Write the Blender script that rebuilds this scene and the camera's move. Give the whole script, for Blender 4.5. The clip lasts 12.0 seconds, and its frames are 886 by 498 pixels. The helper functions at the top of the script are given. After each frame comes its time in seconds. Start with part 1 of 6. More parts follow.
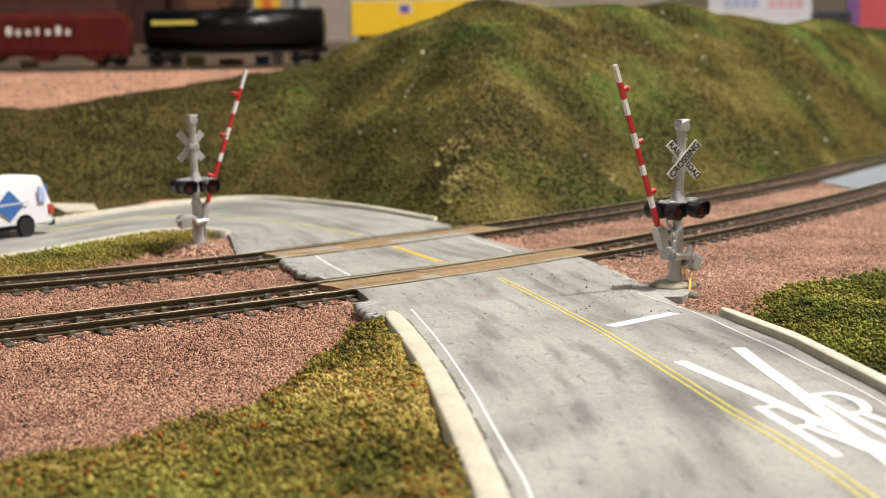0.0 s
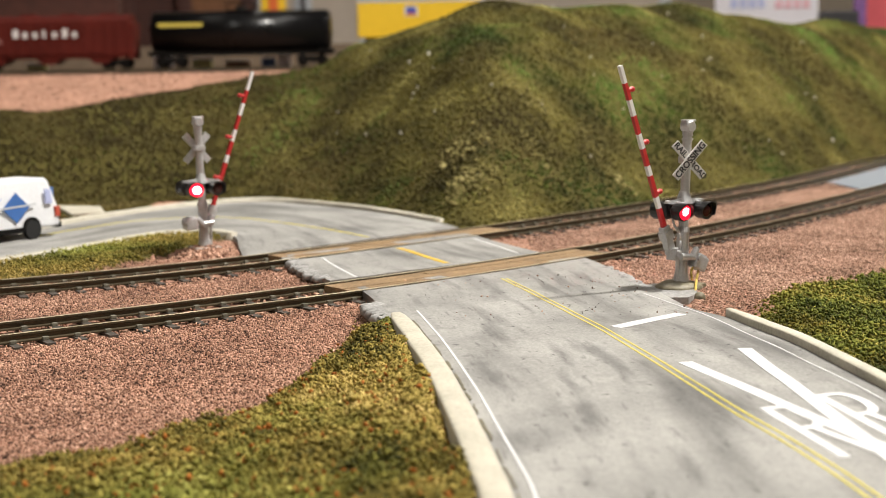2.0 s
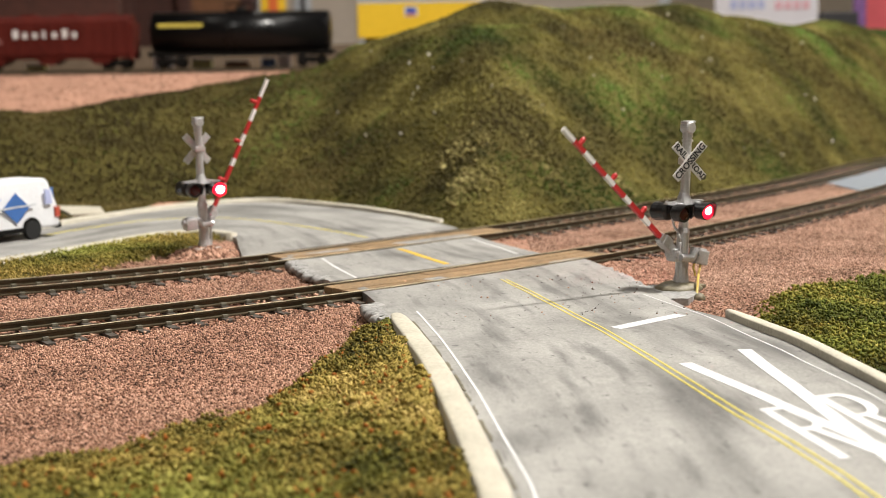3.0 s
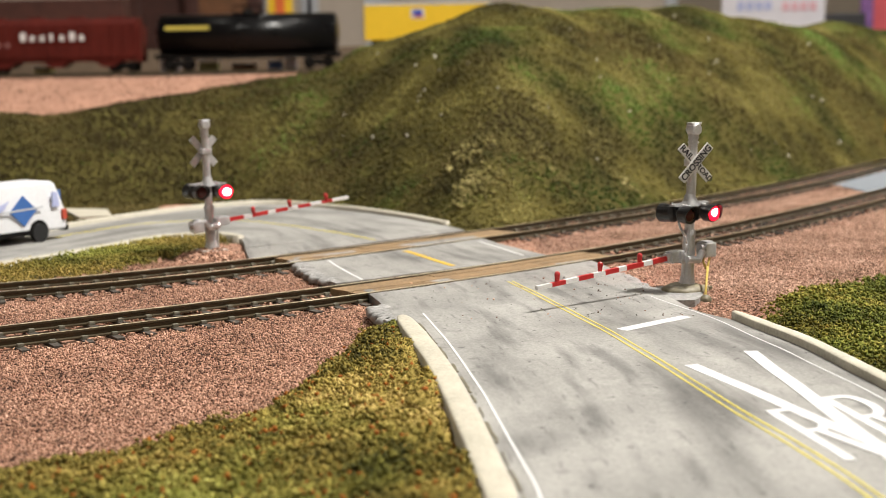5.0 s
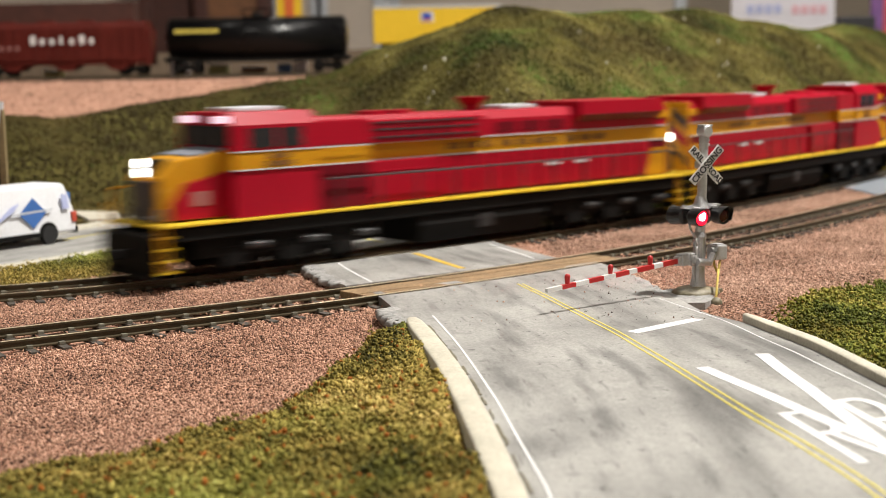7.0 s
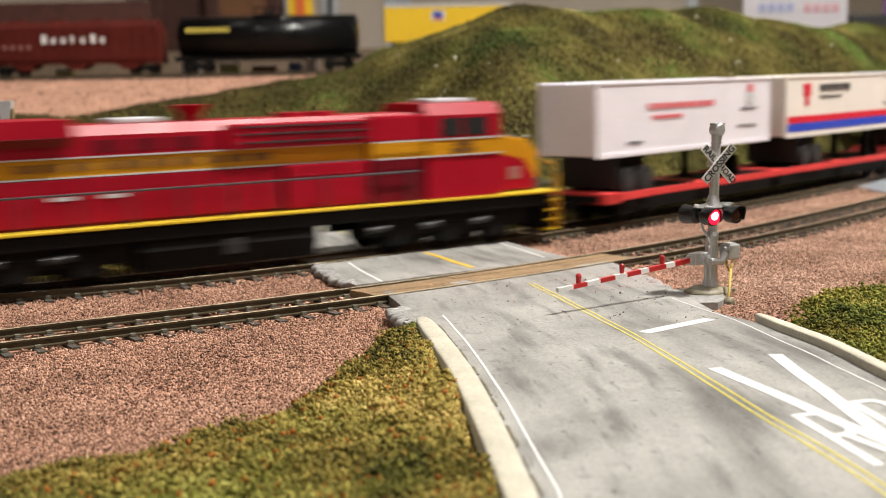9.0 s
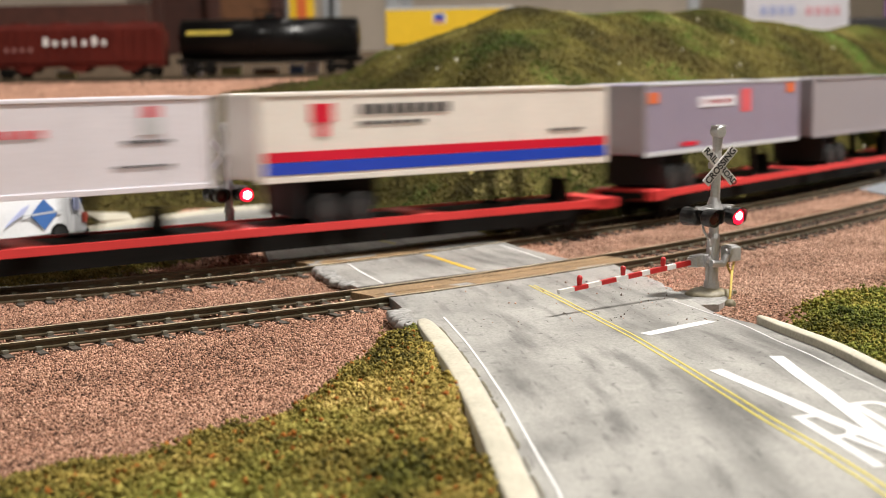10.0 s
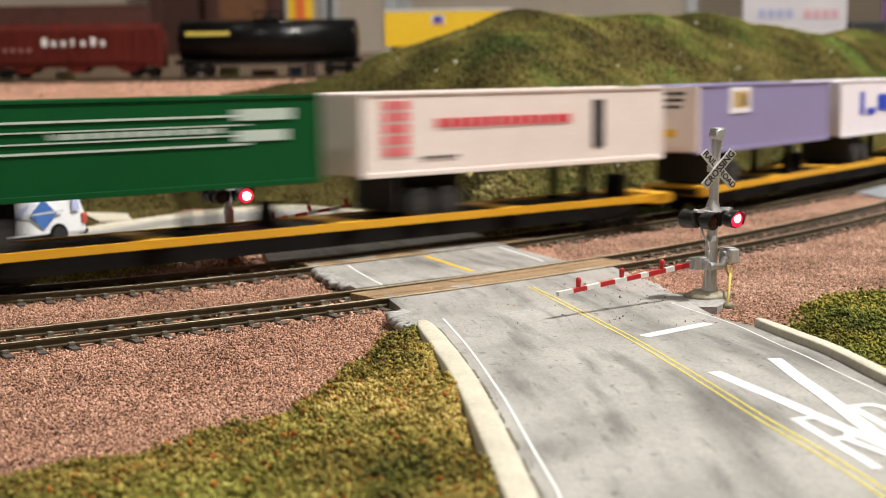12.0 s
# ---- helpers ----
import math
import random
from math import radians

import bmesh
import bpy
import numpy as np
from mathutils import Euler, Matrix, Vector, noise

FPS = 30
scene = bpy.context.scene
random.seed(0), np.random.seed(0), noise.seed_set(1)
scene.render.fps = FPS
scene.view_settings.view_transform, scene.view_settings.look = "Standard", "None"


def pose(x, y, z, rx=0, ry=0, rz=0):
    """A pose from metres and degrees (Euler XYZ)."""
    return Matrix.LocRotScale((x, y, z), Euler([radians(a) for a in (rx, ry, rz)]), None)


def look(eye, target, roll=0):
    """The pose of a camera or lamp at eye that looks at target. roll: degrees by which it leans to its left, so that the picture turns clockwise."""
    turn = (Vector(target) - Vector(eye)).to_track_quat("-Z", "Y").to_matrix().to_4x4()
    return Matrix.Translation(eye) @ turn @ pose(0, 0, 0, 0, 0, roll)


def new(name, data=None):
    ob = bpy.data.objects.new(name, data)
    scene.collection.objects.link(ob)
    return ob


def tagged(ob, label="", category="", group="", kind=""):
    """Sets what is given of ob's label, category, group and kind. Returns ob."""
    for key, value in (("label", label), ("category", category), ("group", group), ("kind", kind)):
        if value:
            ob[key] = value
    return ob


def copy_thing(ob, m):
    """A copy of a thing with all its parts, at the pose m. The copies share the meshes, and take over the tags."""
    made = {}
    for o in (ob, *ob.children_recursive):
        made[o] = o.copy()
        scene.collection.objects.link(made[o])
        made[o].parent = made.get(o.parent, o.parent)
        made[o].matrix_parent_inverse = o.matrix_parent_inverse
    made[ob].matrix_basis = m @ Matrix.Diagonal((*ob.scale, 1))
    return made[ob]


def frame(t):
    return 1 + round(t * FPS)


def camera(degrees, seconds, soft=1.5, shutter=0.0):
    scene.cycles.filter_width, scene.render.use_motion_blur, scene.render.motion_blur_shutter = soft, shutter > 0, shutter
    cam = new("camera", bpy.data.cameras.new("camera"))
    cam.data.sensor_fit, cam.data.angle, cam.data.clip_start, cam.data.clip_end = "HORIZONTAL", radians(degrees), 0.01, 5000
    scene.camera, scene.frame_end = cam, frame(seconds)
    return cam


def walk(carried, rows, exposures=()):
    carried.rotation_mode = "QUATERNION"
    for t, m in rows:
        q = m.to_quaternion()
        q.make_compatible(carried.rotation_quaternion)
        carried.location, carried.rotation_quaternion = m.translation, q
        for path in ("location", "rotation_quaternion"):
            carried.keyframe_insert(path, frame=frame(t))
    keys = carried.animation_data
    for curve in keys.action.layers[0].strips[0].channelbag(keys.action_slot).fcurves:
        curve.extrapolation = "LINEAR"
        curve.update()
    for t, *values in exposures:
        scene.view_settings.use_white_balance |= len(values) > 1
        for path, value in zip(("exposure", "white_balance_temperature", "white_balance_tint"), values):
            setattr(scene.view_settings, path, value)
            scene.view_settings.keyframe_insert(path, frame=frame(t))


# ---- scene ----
# A tabletop railway layout in HO scale: sizes below are in millimetres and turned into metres by MM.
MM = 0.001
cam = camera(35.83, 12.0, soft=0.4, shutter=0.75)
cam.data.dof.use_dof = True
cam.data.dof.focus_distance = 0.345
cam.data.dof.aperture_fstop = 26
PATH = [
    (0, look((0.00000, -0.00000, 0.06384), (0.00000, 0.39636, 0.01003), -0.802)),
    (0.5, look((-0.00013, 0.00019, 0.06389), (0.00016, 0.39656, 0.01010), -0.746)),
    (1, look((0.00008, -0.00005, 0.06395), (0.00020, 0.39634, 0.01031), -0.805)),
    (1.5, look((0.00018, -0.00002, 0.06394), (-0.00093, 0.39638, 0.01039), -0.911)),
    (2, look((0.00035, 0.00029, 0.06368), (-0.00168, 0.39671, 0.01036), -0.979)),
    (2.5, look((0.00030, 0.00008, 0.06367), (-0.00165, 0.39653, 0.01050), -0.978)),
    (3, look((0.00022, 0.00014, 0.06378), (-0.00166, 0.39659, 0.01063), -0.919)),
    (5, look((0.00054, -0.00014, 0.06382), (-0.00344, 0.39637, 0.01126), -1.038)),
    (5.5, look((0.00053, 0.00058, 0.06360), (-0.00499, 0.39703, 0.01077), -1.078)),
    (6, look((0.00034, 0.00103, 0.06364), (-0.00692, 0.39741, 0.01042), -1.118)),
    (6.5, look((0.00051, 0.00118, 0.06345), (-0.00685, 0.39764, 0.01090), -1.138)),
    (7, look((0.00025, 0.00069, 0.06335), (-0.00628, 0.39731, 0.01187), -1.035)),
    (9, look((0.00043, 0.00306, 0.06313), (-0.00935, 0.39958, 0.01140), -1.072)),
    (9.5, look((0.00043, 0.00370, 0.06282), (-0.00947, 0.40025, 0.01134), -1.052)),
    (10, look((0.00052, 0.00307, 0.06286), (-0.00965, 0.39969, 0.01197), -1.055)),
    (10.5, look((0.00039, 0.00267, 0.06303), (-0.00970, 0.39929, 0.01219), -1.014)),
    (11, look((-0.00014, 0.00252, 0.06329), (-0.00991, 0.39917, 0.01252), -0.879)),
    (11.5, look((0.00010, 0.00223, 0.06300), (-0.00911, 0.39897, 0.01287), -0.856)),
    (12, look((-0.00003, 0.00202, 0.06292), (-0.00939, 0.39873, 0.01255), -0.827)),
]

walk(cam, PATH, exposures=[(0, 0.0), (12, 0.0)])

# ---- hall light ----
world = bpy.data.worlds.new("hall_air")
world.use_nodes = True
world.node_tree.nodes["Background"].inputs[0].default_value = (1.0, 0.94, 0.86, 1)
world.node_tree.nodes["Background"].inputs[1].default_value = 0.0
scene.world = world
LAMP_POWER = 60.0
# place and share of the power: one unseen lamp added low over the layout, the others added high under the ceiling
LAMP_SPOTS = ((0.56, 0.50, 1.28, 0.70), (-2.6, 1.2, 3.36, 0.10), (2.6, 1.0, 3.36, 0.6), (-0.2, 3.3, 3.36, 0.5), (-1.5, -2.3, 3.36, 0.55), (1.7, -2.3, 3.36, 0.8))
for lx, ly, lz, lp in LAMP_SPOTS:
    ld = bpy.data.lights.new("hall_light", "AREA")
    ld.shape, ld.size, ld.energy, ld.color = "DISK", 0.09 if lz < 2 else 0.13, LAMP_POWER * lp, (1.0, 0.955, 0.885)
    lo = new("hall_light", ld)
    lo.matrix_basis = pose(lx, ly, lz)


# ---- materials ----
def material(name, color, rough=0.6, metal=0.0, vary=0.25, grain=900.0, bump=0.15, blot=60.0, tint=None, spec=0.5, coat=0.0):
    """A surface with fine grain and larger blotches, at real-world size."""
    m = bpy.data.materials.new(name)
    m.use_nodes = True
    nt = m.node_tree
    b = nt.nodes["Principled BSDF"]
    tc = nt.nodes.new("ShaderNodeTexCoord")
    n1, n2 = nt.nodes.new("ShaderNodeTexNoise"), nt.nodes.new("ShaderNodeTexNoise")
    n1.inputs["Scale"].default_value, n1.inputs["Detail"].default_value = grain, 3
    n2.inputs["Scale"].default_value, n2.inputs["Detail"].default_value = blot, 4
    for n in (n1, n2):
        nt.links.new(tc.outputs["Object"], n.inputs["Vector"])
    mix = nt.nodes.new("ShaderNodeMix")
    mix.data_type = "FLOAT"
    mix.inputs["Factor"].default_value = 0.5
    nt.links.new(n1.outputs["Fac"], mix.inputs["A"])
    nt.links.new(n2.outputs["Fac"], mix.inputs["B"])
    ramp = nt.nodes.new("ShaderNodeValToRGB")
    lo = [c * (1 - vary) for c in color]
    hi = [min(1.0, c * (1 + vary)) for c in (tint or color)]
    ramp.color_ramp.elements[0].position, ramp.color_ramp.elements[1].position = 0.32, 0.68
    ramp.color_ramp.elements[0].color, ramp.color_ramp.elements[1].color = (*lo, 1), (*hi, 1)
    nt.links.new(mix.outputs["Result"], ramp.inputs["Fac"])
    nt.links.new(ramp.outputs["Color"], b.inputs["Base Color"])
    rr = nt.nodes.new("ShaderNodeMapRange")
    rr.inputs["To Min"].default_value, rr.inputs["To Max"].default_value = max(0.05, rough - 0.12), min(1.0, rough + 0.12)
    nt.links.new(n2.outputs["Fac"], rr.inputs["Value"])
    nt.links.new(rr.outputs["Result"], b.inputs["Roughness"])
    b.inputs["Metallic"].default_value = metal
    b.inputs["Specular IOR Level"].default_value = spec
    b.inputs["Coat Weight"].default_value = coat
    if bump:
        bp = nt.nodes.new("ShaderNodeBump")
        bp.inputs["Strength"].default_value, bp.inputs["Distance"].default_value = bump, 0.0004
        nt.links.new(n1.outputs["Fac"], bp.inputs["Height"])
        nt.links.new(bp.outputs["Normal"], b.inputs["Normal"])
    return m


def clumps(name, colors, rough=0.9, patch=25.0, mid=0.5, wide=0.45, shift=None):
    """Loose grains or foam: each island takes its own colour from a ramp, shifted by large soft patches."""
    m = bpy.data.materials.new(name)
    m.use_nodes = True
    nt = m.node_tree
    b = nt.nodes["Principled BSDF"]
    geo, tc, n2 = nt.nodes.new("ShaderNodeNewGeometry"), nt.nodes.new("ShaderNodeTexCoord"), nt.nodes.new("ShaderNodeTexNoise")
    n2.inputs["Scale"].default_value, n2.inputs["Detail"].default_value = patch, 3
    nt.links.new(tc.outputs["Object"], n2.inputs["Vector"])
    sh = nt.nodes.new("ShaderNodeMapRange")
    sh.inputs["From Min"].default_value, sh.inputs["From Max"].default_value = 0.36, 0.64
    nt.links.new(n2.outputs["Fac"], sh.inputs["Value"])
    mix = nt.nodes.new("ShaderNodeMix")
    mix.data_type = "FLOAT"
    mix.inputs["Factor"].default_value = 0.5
    n3 = nt.nodes.new("ShaderNodeTexNoise")
    n3.inputs["Scale"].default_value, n3.inputs["Detail"].default_value = patch * 6, 3
    nt.links.new(tc.outputs["Object"], n3.inputs["Vector"])
    sh3 = nt.nodes.new("ShaderNodeMapRange")
    sh3.inputs["From Min"].default_value, sh3.inputs["From Max"].default_value = 0.3, 0.7
    nt.links.new(n3.outputs["Fac"], sh3.inputs["Value"])
    mix0 = nt.nodes.new("ShaderNodeMix")
    mix0.data_type = "FLOAT"
    mix0.inputs["Factor"].default_value = mid
    nt.links.new(geo.outputs["Random Per Island"], mix0.inputs["A"])
    nt.links.new(sh3.outputs["Result"], mix0.inputs["B"])
    nt.links.new(mix0.outputs["Result"], mix.inputs["A"])
    nt.links.new(sh.outputs["Result"], mix.inputs["B"])
    mix.inputs["Factor"].default_value = wide
    ramp = nt.nodes.new("ShaderNodeValToRGB")
    els = ramp.color_ramp.elements
    while len(els) < len(colors):
        els.new(0.5)
    for i, c in enumerate(colors):
        els[i].position, els[i].color = 0.12 + 0.76 * i / (len(colors) - 1), (*c, 1)
    nt.links.new(mix.outputs["Result"], ramp.inputs["Fac"])
    if shift:
        n4 = nt.nodes.new("ShaderNodeTexNoise")
        n4.inputs["Scale"].default_value, n4.inputs["Detail"].default_value = patch * 0.8, 2
        off = nt.nodes.new("ShaderNodeVectorMath")
        off.inputs[1].default_value = (3.3, 1.7, 0.4)
        nt.links.new(tc.outputs["Object"], off.inputs[0])
        nt.links.new(off.outputs["Vector"], n4.inputs["Vector"])
        s4 = nt.nodes.new("ShaderNodeMapRange")
        s4.inputs["From Min"].default_value, s4.inputs["From Max"].default_value = 0.48, 0.66
        nt.links.new(n4.outputs["Fac"], s4.inputs["Value"])
        tone = nt.nodes.new("ShaderNodeMix")
        tone.data_type, tone.blend_type = "RGBA", "MULTIPLY"
        nt.links.new(s4.outputs["Result"], tone.inputs["Factor"])
        nt.links.new(ramp.outputs["Color"], tone.inputs["A"])
        tone.inputs["B"].default_value = (*shift, 1)
        nt.links.new(tone.outputs["Result"], b.inputs["Base Color"])
    else:
        nt.links.new(ramp.outputs["Color"], b.inputs["Base Color"])
    b.inputs["Roughness"].default_value = rough
    b.inputs["Specular IOR Level"].default_value = 0.25
    return m


def glow(name, color, strength):
    m = bpy.data.materials.new(name)
    m.use_nodes = True
    b = m.node_tree.nodes["Principled BSDF"]
    b.inputs["Base Color"].default_value = (*color, 1)
    b.inputs["Emission Color"].default_value = (*color, 1)
    b.inputs["Emission Strength"].default_value = strength
    return m


def road_surface():
    """Grey painted plaster: dark tyre streaks along the lanes, soft blotches, scuffs and fine specks."""
    m = material("worn_grey_road", (0.225, 0.22, 0.208), 0.6, vary=0.16, grain=1500, blot=38, bump=0.14, tint=(0.315, 0.308, 0.288))
    nt = m.node_tree
    b = nt.nodes["Principled BSDF"]
    base = b.inputs["Base Color"].links[0].from_socket
    tc = nt.nodes.new("ShaderNodeTexCoord")

    def stretched(sx, sy, off):
        mp = nt.nodes.new("ShaderNodeMapping")
        mp.inputs["Scale"].default_value = (sx, sy, 1.0)
        mp.inputs["Location"].default_value = (off, off * 0.7, 0.0)
        nt.links.new(tc.outputs["UV"], mp.inputs["Vector"])
        return mp.outputs["Vector"]

    obj = tc.outputs["Object"]
    layers = ((1.0, 0.50, 0.72, 0.36, stretched(5.2, 0.62, 2.3)), (1.0, 0.50, 0.70, 0.55, stretched(16.0, 2.2, 5.1)), (1.0, 0.60, 0.72, 0.62, stretched(60.0, 9.0, 1.4)),
              (420.0, 0.66, 0.71, 0.42, obj), (150.0, 0.60, 0.76, 0.66, obj), (34.0, 0.46, 0.74, 0.70, obj))
    for scale, lo, hi, dark, vec in layers:
        n = nt.nodes.new("ShaderNodeTexNoise")
        n.inputs["Scale"].default_value, n.inputs["Detail"].default_value = scale, 5
        nt.links.new(vec, n.inputs["Vector"])
        r = nt.nodes.new("ShaderNodeMapRange")
        r.interpolation_type = "SMOOTHSTEP"
        r.inputs["From Min"].default_value, r.inputs["From Max"].default_value = lo, hi
        nt.links.new(n.outputs["Fac"], r.inputs["Value"])
        x = nt.nodes.new("ShaderNodeMix")
        x.data_type, x.blend_type = "RGBA", "MULTIPLY"
        nt.links.new(r.outputs["Result"], x.inputs["Factor"])
        nt.links.new(base, x.inputs["A"])
        x.inputs["B"].default_value = (dark, dark, dark * 1.01, 1)
        base = x.outputs["Result"]
    nt.links.new(base, b.inputs["Base Color"])
    return m


M_ROAD = road_surface()
M_CURB = material("cream_plaster_kerb", (0.43, 0.40, 0.325), 0.8, vary=0.22, grain=1300, blot=120, bump=0.2)
M_WHITE = material("white_road_paint", (0.60, 0.60, 0.605), 0.6, vary=0.12, grain=2500, blot=200, bump=0.1)
M_YELLOW = material("yellow_road_paint", (0.58, 0.49, 0.09), 0.6, vary=0.16, grain=2500, blot=200, bump=0.1)
M_ORANGE = material("orange_road_paint", (0.56, 0.36, 0.03), 0.6, vary=0.2, grain=2500, blot=200, bump=0.1)
M_PLANK = material("weathered_brown_plank", (0.165, 0.10, 0.046), 0.75, vary=0.35, grain=1200, blot=160, bump=0.25, tint=(0.235, 0.155, 0.078))
M_TIE = material("brown_black_sleeper", (0.055, 0.045, 0.035), 0.8, vary=0.4, grain=1500, blot=200, bump=0.2)
M_PLATE = material("grey_green_tie_plate", (0.15, 0.14, 0.105), 0.7, vary=0.4, grain=1500, blot=300, bump=0.2)
M_RAIL = material("weathered_rail_steel", (0.075, 0.058, 0.034), 0.42, 0.4, vary=0.3, grain=2000, blot=150, bump=0.08)
M_RAILTOP = material("polished_rail_head", (0.62, 0.53, 0.37), 0.36, 1.0, vary=0.2, grain=3000, blot=90, bump=0.03)
M_SOILG = material("olive_turf_base", (0.055, 0.046, 0.012), 0.95, vary=0.4, grain=500, blot=24, bump=0.4, tint=(0.085, 0.072, 0.02), spec=0.1)
M_SOILP = material("pink_ballast_base", (0.36, 0.2, 0.14), 0.95, vary=0.4, grain=1100, blot=60, bump=0.6, spec=0.1)
M_GRAVEL = clumps("pink_granite_grains", [(0.035, 0.018, 0.012), (0.205, 0.106, 0.07), (0.375, 0.203, 0.138), (0.66, 0.415, 0.3)], 0.85, 40, 0.12, 0.12)
# paler copy of the grains: dust, and stronger light put into the colour
M_GRAVEL2 = clumps("dusty_lit_pink_grains", [(0.10, 0.058, 0.04), (0.33, 0.195, 0.138), (0.52, 0.315, 0.225), (0.72, 0.49, 0.375)], 0.85, 40, 0.12, 0.2)
M_TURF = clumps("olive_turf_foam", [(0.03, 0.029, 0.006), (0.16, 0.128, 0.024), (0.32, 0.238, 0.056), (0.58, 0.43, 0.15)], 0.95, 26, 0.42, 0.36, (0.68, 0.95, 0.7))
M_TURF2 = clumps("green_bush_foam", [(0.02, 0.028, 0.004), (0.075, 0.092, 0.013), (0.165, 0.17, 0.026), (0.33, 0.27, 0.06)], 0.95, 34, 0.34, 0.44, (0.8, 0.62, 0.5))
M_HILL = clumps("hill_turf_fibres", [(0.03, 0.024, 0.006), (0.072, 0.06, 0.0135), (0.136, 0.117, 0.026), (0.26, 0.222, 0.07)], 0.95, 24, 0.5, 0.6, (0.5, 0.96, 0.62))
M_HILLB = clumps("brown_hill_fibres", [(0.028, 0.020, 0.0055), (0.05, 0.037, 0.0095), (0.08, 0.06, 0.016), (0.14, 0.108, 0.033)], 0.95, 20, 0.5, 0.6)
M_TUFT = clumps("dry_tuft_fibres", [(0.03, 0.026, 0.007), (0.085, 0.072, 0.02), (0.17, 0.142, 0.047), (0.30, 0.255, 0.105)], 0.95, 20, 0.5, 0.4)
M_RUST = material("rust_orange_foam", (0.30, 0.10, 0.02), 0.95, vary=0.3, grain=900, blot=90, bump=0, spec=0.1)
M_SILVER = material("silver_paint", (0.52, 0.52, 0.53), 0.40, 0.5, vary=0.18, grain=1800, blot=260, bump=0.12)
M_BLACK = material("black_gloss_plastic", (0.012, 0.012, 0.013), 0.32, vary=0.3, grain=1500, blot=200, bump=0.08)
M_BLACKM = material("matt_black_underframe", (0.009, 0.0085, 0.008), 0.65, vary=0.4, grain=900, blot=80, bump=0.1, spec=0.06)
M_RED = material("red_gate_paint", (0.44, 0.02, 0.022), 0.4, vary=0.15, grain=1800, blot=200, bump=0.08)
M_GATEWHITE = material("white_gate_paint", (0.70, 0.69, 0.68), 0.5, vary=0.12, grain=1800, blot=200, bump=0.08)
M_LENS = material("dark_red_lens", (0.05, 0.008, 0.008), 0.15, vary=0.2, grain=1200, blot=200, bump=0)
M_WIRE = material("yellow_wire", (0.55, 0.40, 0.09), 0.4, vary=0.15, grain=1500, blot=300, bump=0)
M_GLUE = material("grey_glue_patch", (0.33, 0.31, 0.28), 0.35, vary=0.25, grain=700, blot=150, bump=0.2)
M_MUD = material("olive_grey_putty", (0.115, 0.10, 0.062), 0.55, vary=0.3, grain=900, blot=140, bump=0.25, tint=(0.19, 0.165, 0.105))
M_PLASTER = material("rough_grey_plaster", (0.20, 0.197, 0.19), 0.75, vary=0.35, grain=900, blot=130, bump=0.5, tint=(0.285, 0.28, 0.27))
M_CORE = glow("lit_led_core", (1.0, 0.5, 0.48), 16.0)
M_RING = glow("lit_led_rim", (1.0, 0.006, 0.03), 2.6)
M_BACKLED = glow("lit_rear_led", (1.0, 0.05, 0.10), 380.0)
M_BOARD = glow("lit_number_board", (1.0, 0.72, 0.86), 1.1)
M_HEADLIGHT = glow("lit_headlight", (1.0, 0.98, 0.92), 9.0)
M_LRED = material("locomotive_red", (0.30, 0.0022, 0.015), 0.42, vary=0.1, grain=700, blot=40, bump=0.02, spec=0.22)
# darker red of the grilles, also painting shade into the lower hood
M_LDARK = material("locomotive_grille_shade_red", (0.12, 0.002, 0.009), 0.45, vary=0.2, grain=700, blot=60, bump=0.03, spec=0.22)
M_LYEL = material("locomotive_yellow", (0.48, 0.225, 0.008), 0.4, vary=0.1, grain=700, blot=40, bump=0.02, spec=0.25)
M_STRIPE = material("yellow_sill_stripe", (0.60, 0.42, 0.02), 0.45, vary=0.1, grain=700, blot=60, bump=0)
M_EMB = material("dull_emblem", (0.27, 0.12, 0.11), 0.5, vary=0.25, grain=900, blot=200, bump=0)
M_LINK = material("brown_band_lettering", (0.14, 0.06, 0.008), 0.5, vary=0.2, grain=900, blot=60, bump=0)
M_LGREY = material("light_grey_panel", (0.50, 0.52, 0.55), 0.45, vary=0.1, grain=900, blot=80, bump=0.03)
M_NOSEGREY = material("blue_grey_antiglare", (0.16, 0.175, 0.205), 0.5, vary=0.15, grain=900, blot=80, bump=0.02)
M_GLASS = material("dark_cab_glass", (0.012, 0.014, 0.018), 0.08, vary=0.2, grain=300, blot=60, bump=0)
M_FLATRED = material("flatcar_red", (0.60, 0.04, 0.04), 0.5, vary=0.15, grain=900, blot=60, bump=0.05)
M_FLATYEL = material("flatcar_yellow", (0.60, 0.31, 0.012), 0.5, vary=0.15, grain=900, blot=60, bump=0.05)
M_TYRE = material("black_rubber_tyre", (0.009, 0.009, 0.0095), 0.8, vary=0.3, grain=1500, blot=200, bump=0.1)
M_RIM = material("grey_wheel_rim", (0.035, 0.035, 0.036), 0.5, 0.3, vary=0.2, grain=1500, blot=200, bump=0.05)
M_BACKRED = material("oxide_red_wagon", (0.09, 0.013, 0.009), 0.6, vary=0.35, grain=600, blot=40, bump=0.05, spec=0.15)
M_TANK = material("gloss_tank_black", (0.004, 0.004, 0.0045), 0.3, vary=0.2, grain=600, blot=40, bump=0.0, spec=0.25)
M_TAIL = material("tail_lamp_red", (0.45, 0.07, 0.04), 0.3, vary=0.1, grain=900, blot=60, bump=0)
M_VBLUE = material("pale_blue_print", (0.05, 0.14, 0.40), 0.4, vary=0.1, grain=900, blot=60, bump=0)
M_FADEB = material("faded_blue_print", (0.42, 0.46, 0.70), 0.6, vary=0.05, grain=60, blot=6, bump=0)
